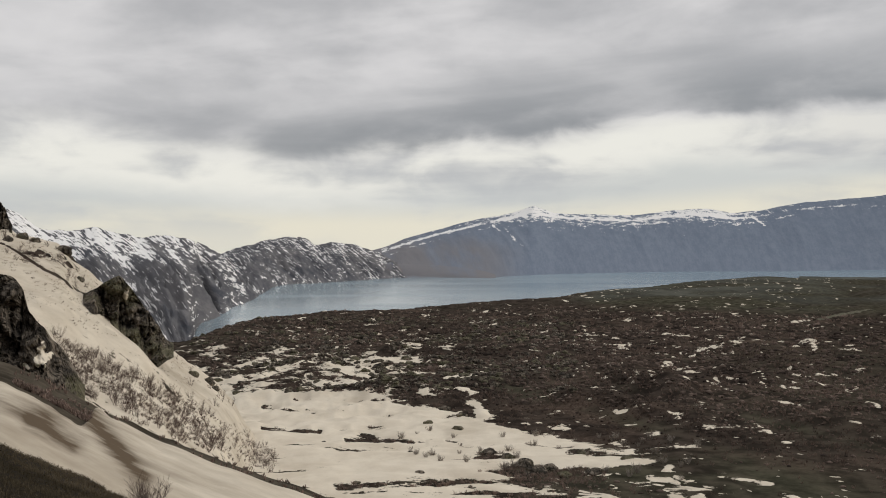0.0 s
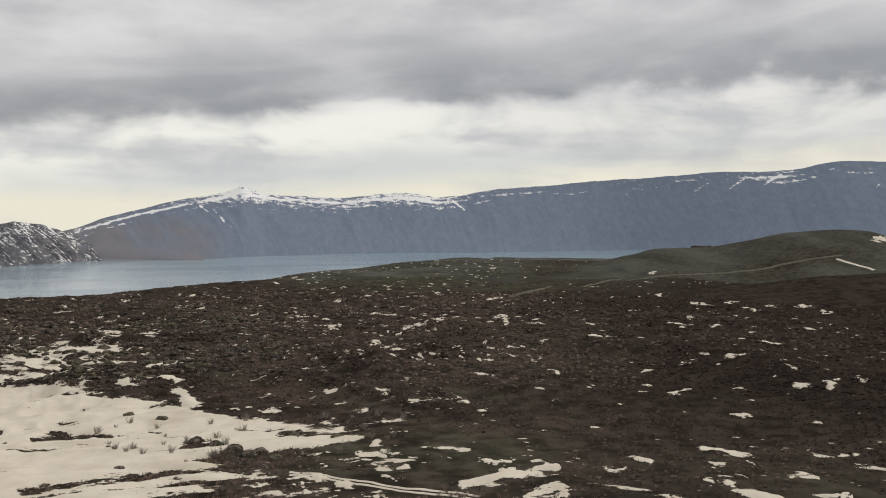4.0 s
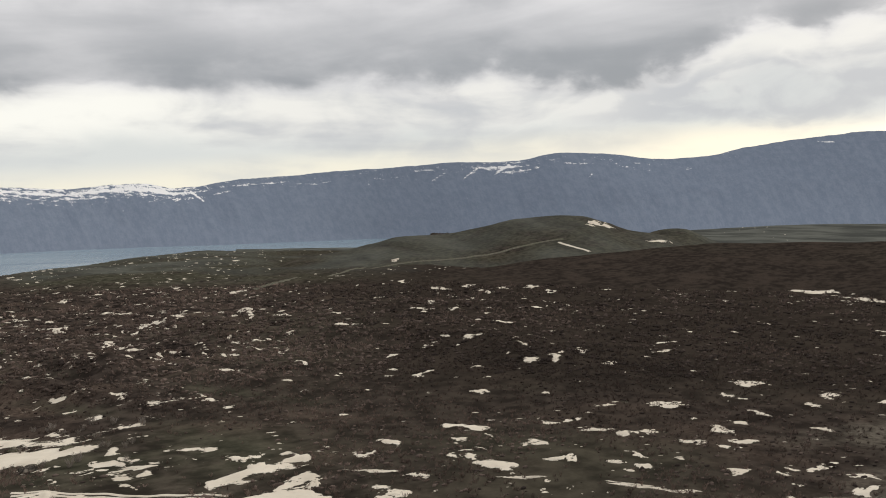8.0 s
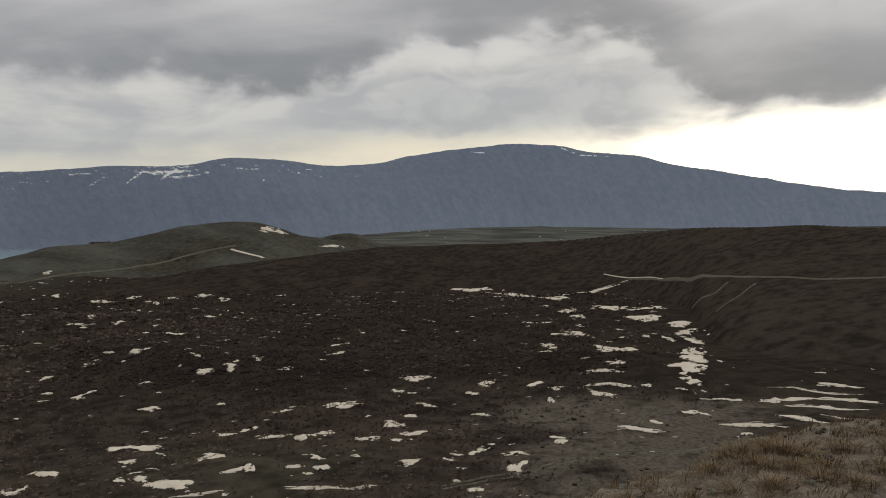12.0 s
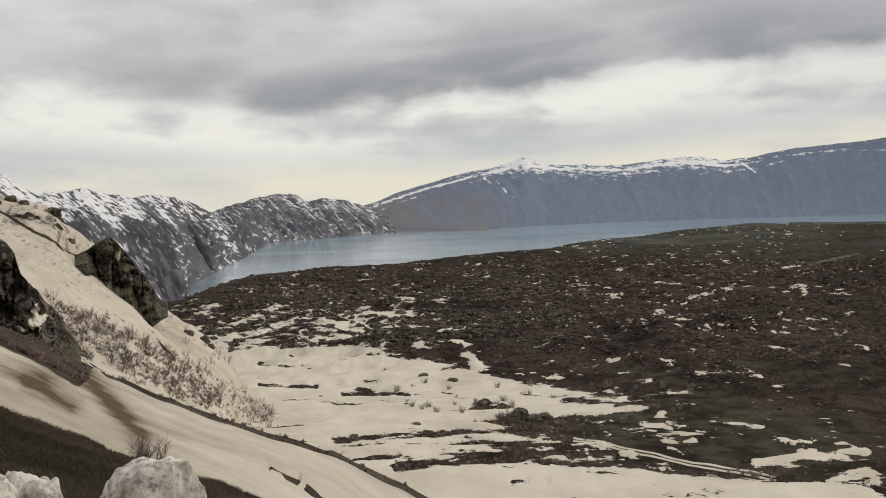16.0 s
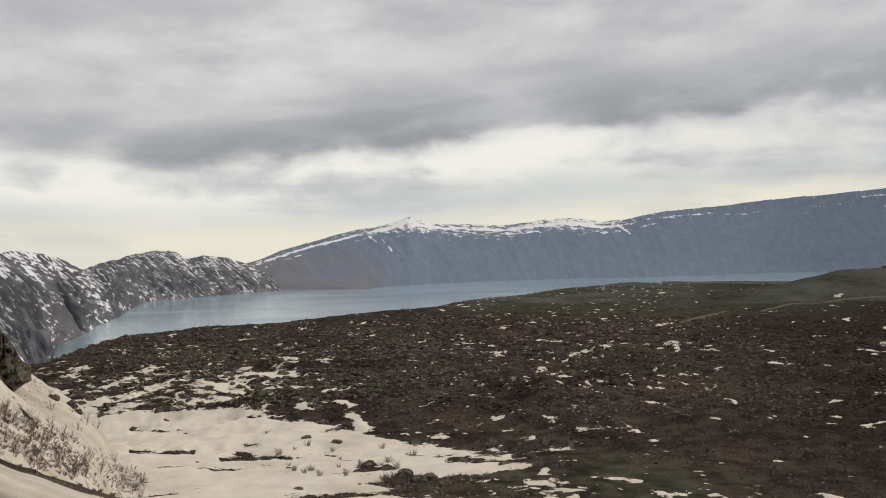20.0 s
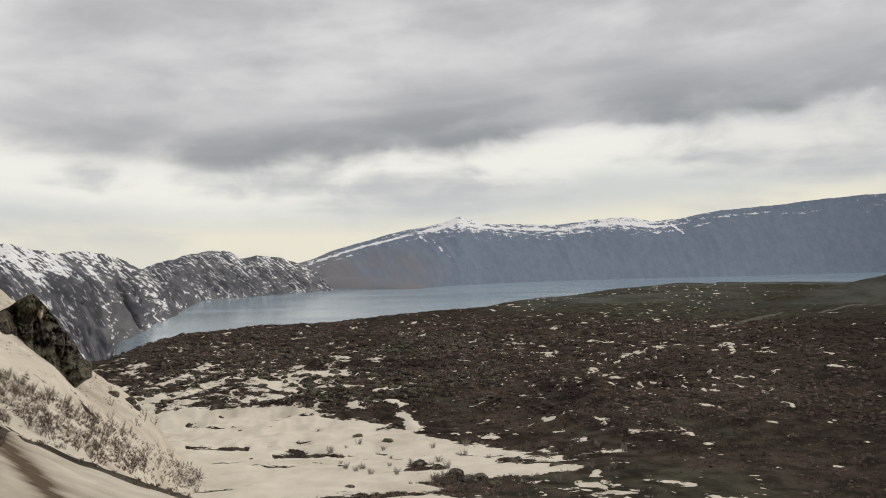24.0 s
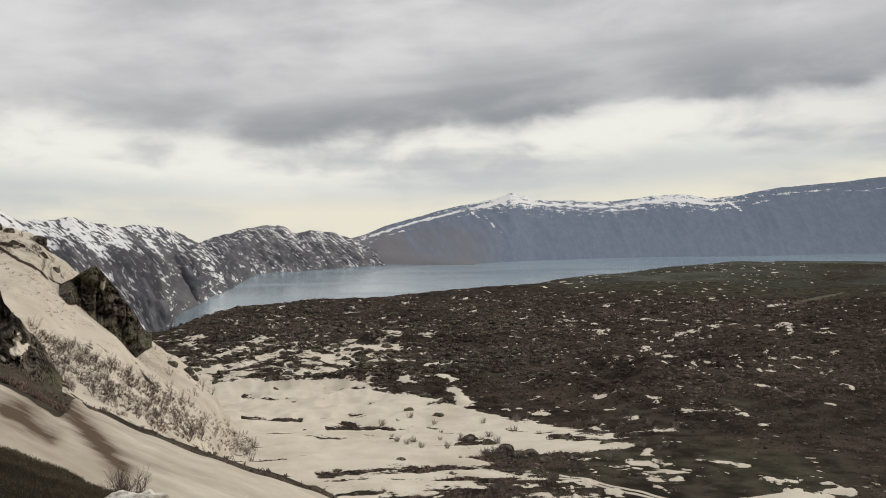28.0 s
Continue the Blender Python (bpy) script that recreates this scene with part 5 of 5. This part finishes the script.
def limb(v, f, p, q, r0, r1):
    """A three-sided tapered stick."""
    d = (q - p).normalized()
    s = d.cross(Vector((0.31, 0.52, 0.8))).normalized()
    t = d.cross(s)
    k = len(v)
    for c, rad in ((p, r0), (q, r1)):
        for a in (0, 2.094, 4.189):
            v.append(c + (s * math.cos(a) + t * math.sin(a)) * rad)
    f += [(k, k + 1, k + 4, k + 3), (k + 1, k + 2, k + 5, k + 4), (k + 2, k, k + 3, k + 5)]


def shrub_meshes(seed, tall, stems, mat, thick=1.0):
    """Stems, and the fine twigs that they carry."""
    rd = random.Random(seed)
    v, f, tv, tf = [], [], [], []
    for s in range(stems):
        a = rd.uniform(0, 6.283)
        lean = rd.uniform(0.1, 0.65)
        p = Vector((math.cos(a) * 0.12, math.sin(a) * 0.12, -0.1)) * tall
        d = Vector((math.cos(a) * lean, math.sin(a) * lean, 1)).normalized()
        length, rad = tall * rd.uniform(0.6, 1.05) / 4, 0.018 * tall * thick
        for k in range(4):
            q = p + d * length
            limb(v, f, p, q, rad, rad * 0.7)
            for _ in range(2 + k * 2):
                o = p.lerp(q, rd.random())
                td = (d + Vector((rd.uniform(-1, 1), rd.uniform(-1, 1), rd.uniform(-0.1, 0.7)))).normalized()
                e = o + td * tall * rd.uniform(0.12, 0.3)
                limb(tv, tf, o, e, rad * 0.45, rad * 0.18)
                e2 = o.lerp(e, 0.5)
                limb(tv, tf, e2, e2 + (td + Vector((rd.uniform(-1, 1), rd.uniform(-1, 1), rd.uniform(0, 0.6)))).normalized() * tall * 0.13, rad * 0.35, rad * 0.15)
            p, rad = q, rad * 0.72
            d = (d + Vector((rd.uniform(-0.3, 0.3), rd.uniform(-0.3, 0.3), 0.12))).normalized()
    return v, f, tv, tf, mat


def shrub(seed, tall, stems, mat, label, group, name="bare_shrub", thick=1.0):
    v, f, tv, tf, mat = shrub_meshes(seed, tall, stems, mat, thick)
    ob = tagged(new(name), label, "shrub", group)
    tagged(mesh_object("stem_cluster", [tuple(c) for c in v], f, mat, ob, smooth=False), kind="stuff")
    tagged(mesh_object("twig_crown", [tuple(c) for c in tv], tf, mat, ob, smooth=False), kind="stuff")
    return ob


def scatter_shrubs(first, count, az0, az1, low, high, keep):
    made, tries = 0, 0
    while made < count and tries < count * 30:
        tries += 1
        az = rnd.uniform(az0, az1)
        el = rnd.uniform(low(az), high(az))
        i = int((az + 33.0) / 0.1)
        j = int(np.searchsorted(SIGHT[i], el))
        if j >= NR - 1 or not keep(i, j):
            continue
        x, y = at(az, float(RANGES[j]))
        m = pose(x, y, float(height(x, y)), 0, 0, rnd.uniform(0, 360)) @ Matrix.Scale(rnd.uniform(0.6, 1.25), 4)
        src = first[made % len(first)]
        if made < len(first):
            src.matrix_world = m
        else:
            ob = copy_thing(src, m)
            ob.scale = m.to_scale()
        made += 1


RIB_EL = CREST_RIB
bank_kinds = (BANK, FLOOR)
bank_shrubs = [shrub(500 + k, 2.3, 9, TWIG, "leafless brown birch shrub standing in the snow", "shrubs on the snow slope", thick=0.62) for k in range(6)]
scatter_shrubs(bank_shrubs, 180, -25, -11.2, lambda a: float(RIB_EL(a)) + 0.1, lambda a: float(RIB_EL(a)) + 3.0 - max(0, a + 17) * 0.25, lambda i, j: KIND[i, j] in bank_kinds and 90 < RANGES[j] < 260)
shelf_shrubs = [shrub(520 + k, 2.0, 6, TWIG, "small bare shrub on the snowy shelf", "shrubs on the shelf", thick=0.9) for k in range(3)]
scatter_shrubs(shelf_shrubs, 28, -24.5, -13.5, lambda a: float(CREST_BANK(a)) - 2.2, lambda a: float(CREST_BANK(a)) - 0.5, lambda i, j: KIND[i, j] == BANK)
upper_shrubs = [shrub(530 + k, 1.5, 6, TWIG, "dark stunted shrub high on the snow slope", "shrubs below the crest", thick=1.2) for k in range(2)]
scatter_shrubs(upper_shrubs, 40, -27.9, -22.6, lambda a: float(CREST_BANK(a)) - 1.9, lambda a: float(CREST_BANK(a)) - 0.2, lambda i, j: KIND[i, j] == BANK)
pale_shrubs = [shrub(540 + k, 2.0, 16, PALE_TWIG, "pale leafless bush in the snowfield", "pale bushes on the snowfield", thick=1.3) for k in range(3)]
scatter_shrubs(pale_shrubs, 44, -3, 17, lambda a: -15.2, lambda a: -12.6, lambda i, j: KIND[i, j] == FLOOR)

bush = shrub(561, 0.85, 26, TWIG, "bare brown bush at the edge of the grass slope", "", "bare_bush", 0.9)
x, y = at(-19.2, 16.6)
bush.matrix_world = pose(x, y, float(height(x, y)) - 0.05, 0, 0, 30)

# dark mounds of lava in the snowfield
for k, (az, el, size) in enumerate(((-1.0, -12.15, 1.3), (1.0, -12.5, 1.5), (-2.2, -14.0, 0.8), (3.1, -14.0, 1.6), (4.4, -14.3, 1.7), (5.6, -14.7, 1.9), (6.3, -15.2, 2.1), (7.3, -14.9, 1.6), (8.2, -15.3, 1.4), (10.2, -15.1, 1.7), (-1.6, -15.3, 0.9), (-5.9, -15.9, 0.7), (-8.1, -13.2, 0.6), (0.1, -11.2, 1.8), (1.3, -11.6, 1.4), (9.4, -13.9, 1.2), (12.4, -14.1, 1.2))):
    i = int((az + 33.0) / 0.1)
    r = float(RANGES[int(np.searchsorted(SIGHT[i], el))])
    x, y = at(az, r)
    ob = tagged(new("lava_mound", stone_mesh("lava_mound", size * 1.35, 700 + k, CRAG, 0.5)), "dark scrubby mound of lava rock in the snow", "rock", "lava mounds")
    ob.matrix_world = pose(x, y, float(height(x, y)) + 0.1 * size, 0, 0, 67 * k)


def rubble(name, label, count, az0, az1, el0, el1, size, keep, mat=CRAG, detail=2, category="lava rock"):
    """Many rough lumps as one mesh."""
    i, j, az, r = sown(count, az0, az1, el0, el1)
    k = keep(i, j, az, r)
    az, r = az[k], r[k]
    x, y = at(az, r)
    z = height(x, y)
    bm = bmesh.new()
    bmesh.ops.create_icosphere(bm, subdivisions=detail, radius=1.0)
    ball = np.array([v.co[:] for v in bm.verts])
    faces = np.array([[v.index for v in p.verts] for p in bm.faces])
    bm.free()
    n = len(x)
    s = size * rs.uniform(0.4, 1.5, n) * np.clip(r / 300, 0.8, 2)
    bumps = 1 + 0.6 * (rs.rand(n, len(ball)) - 0.5)
    v = ball[None] * bumps[..., None] * s[:, None, None] * np.stack([rs.uniform(0.8, 1.6, n), rs.uniform(0.7, 1.2, n), rs.uniform(0.45, 0.9, n)], 1)[:, None, :]
    v += np.stack([x, y, z + 0.1 * s], 1)[:, None, :]
    f = (faces[None] + (np.arange(n) * len(ball))[:, None, None]).reshape(-1, 3)
    # lumps further east are coloured darker, standing in for their backlit side
    tone = np.clip(0.45 - 0.40 * np.clip((az - 24) / 12, 0, 1) * np.clip((r - 190) / 90, 0, 1) + 0.4 * fbm(x, y, 55, 3, 141) + rs.uniform(-0.35, 0.35, n), 0, 1)
    tagged(mesh_object(name, v.reshape(-1, 3), f, mat, attrs={"tint": np.repeat(tone, len(ball))}, smooth=mat is PUFF), label, category, kind="stuff")


rubble("lava_rubble", "dark lava blocks rising out of the snow and scrub", 1700, -16.5, 9, -9.8, -4.9, 0.95, lambda i, j, az, r: (KIND[i, j] == FLOOR) & (N_A[i, j] > -0.1))

rubble("scrub_crowns", "rounded bare bushes crowding the caldera floor", 13000, -16, 73, -10.6, -4.4, 0.62, on_floor, PUFF, 1, "scrub")
rubble("scrub_crowns", "rounded bare bushes between patches of snow", 6500, -14, 76, -18.8, -10.4, 0.50, on_floor, PUFF, 1, "scrub")

# ---- at the camera's feet ----


def turf(name, label, count, az0, az1, r0, r1, tall, keep, mat):
    az = rs.uniform(az0, az1, count)
    r = np.sqrt(rs.uniform(r0**2, r1**2, count))
    i = np.clip(((az + 33.0) / 0.1).astype(int), 0, len(fine_az) - 1)
    j = np.clip(np.searchsorted(RANGES, r), 0, NR - 1)
    k = keep(i, j)
    x, y = at(az[k], r[k])
    n = len(x)
    v, f, tt = tufts(x, y, height(x, y), np.full(n, tall * 0.8), tall * rs.uniform(0.5, 1.3, n), 7, 0.05, np.clip(0.4 + 0.5 * fbm(x, y, 1.5, 3, 151) + rs.uniform(-0.2, 0.2, n), 0, 1))
    tagged(mesh_object(name, v, f, mat, attrs={"tint": tt}, smooth=False), label, "grass", kind="stuff")


turf("turf", "short dark brown winter grass on the near slope", 14000, -33, -6, 4.0, 19, 0.06, lambda i, j: (KIND[i, j] == LIP) & (DEPTH[i, j] < 0), TURF)
turf("turf", "sparse dry grass on gravelly soil", 2600, 66, 91, 3.2, 7.5, 0.06, lambda i, j: rs.rand(len(i)) < 0.5, DRY_GRASS)


def tussock(seed, tall, blades):
    """A fan of long dry blades bending outwards."""
    rd = random.Random(seed)
    v, f, tt = [], [], []
    for _ in range(blades):
        a, out = rd.uniform(0, 6.283), rd.uniform(0.15, 1.1)
        c, s = math.cos(a), math.sin(a)
        h, w, tone = tall * rd.uniform(0.3, 1.0), 0.0032, rd.random()
        base = rd.uniform(0, 0.12)
        k = len(v)
        for q in (0, 0.35, 0.7, 1.0):
            rr = base + out * tall * q**1.8
            zz = h * (q - 0.35 * q**3 * out)
            ww = w * (1 - q * 0.85)
            v += [(c * rr - s * ww, s * rr + c * ww, zz), (c * rr + s * ww, s * rr - c * ww, zz)]
            tt += [tone, tone]
        f += [(k, k + 1, k + 3, k + 2), (k + 2, k + 3, k + 5, k + 4), (k + 4, k + 5, k + 7, k + 6)]
    return v, f, tt


for k, (az, r, tall) in enumerate(((78.0, 5.7, 0.26), (79.3, 5.9, 0.30), (80.6, 5.8, 0.33), (82.0, 5.7, 0.30), (76.4, 5.3, 0.20), (72.6, 5.0, 0.16), (71.0, 4.7, 0.13), (84.6, 5.2, 0.24), (80.0, 5.0, 0.22), (77.6, 4.9, 0.18), (87.0, 5.9, 0.3), (85.8, 6.3, 0.22), (81.2, 5.4, 0.24), (83.1, 5.5, 0.28), (78.7, 5.5, 0.22), (84.0, 5.9, 0.3), (77.2, 5.6, 0.2), (79.7, 5.4, 0.2), (82.5, 5.2, 0.2), (86.2, 5.5, 0.26), (-28.6, 5.6, 0.25), (-27.2, 5.9, 0.22), (-22.8, 5.1, 0.20), (-23.8, 5.4, 0.18), (-30.2, 5.0, 0.26))):
    v, f, tt = tussock(800 + k, tall * (0.30 if k % 2 else 0.40), 300)
    x, y = at(az, r)
    ob = tagged(mesh_object("grass_tussock", v, f, DRY_GRASS, attrs={"tint": tt}, smooth=False), "dry straw-coloured grass tussock on gravelly soil", "grass tussock", "dry tussocks")
    ob.matrix_world = pose(x, y, float(height(x, y)) - 0.02, 0, 0, 50 * k)

pebble = [stone_mesh("stone", 1.0, 900 + k, STONE, 0.6) for k in range(4)]
for k in range(90):
    az, r = rnd.uniform(68, 90), rnd.uniform(3.6, 6.6)
    if k > 75:
        az, r = rnd.uniform(-32, -14), rnd.uniform(4.2, 6.0)
    x, y = at(az, r)
    size = rnd.choice((0.012, 0.018, 0.03, 0.045 if k % 9 == 0 else 0.02))
    ob = tagged(new("stone", pebble[k % 4]), "small grey-brown stone lying on bare soil", "stone", "stones on the soil")
    ob.matrix_world = pose(x, y, float(height(x, y)) + size * 0.2, rnd.uniform(-20, 20), 0, rnd.uniform(0, 360)) @ Matrix.Scale(size, 4)
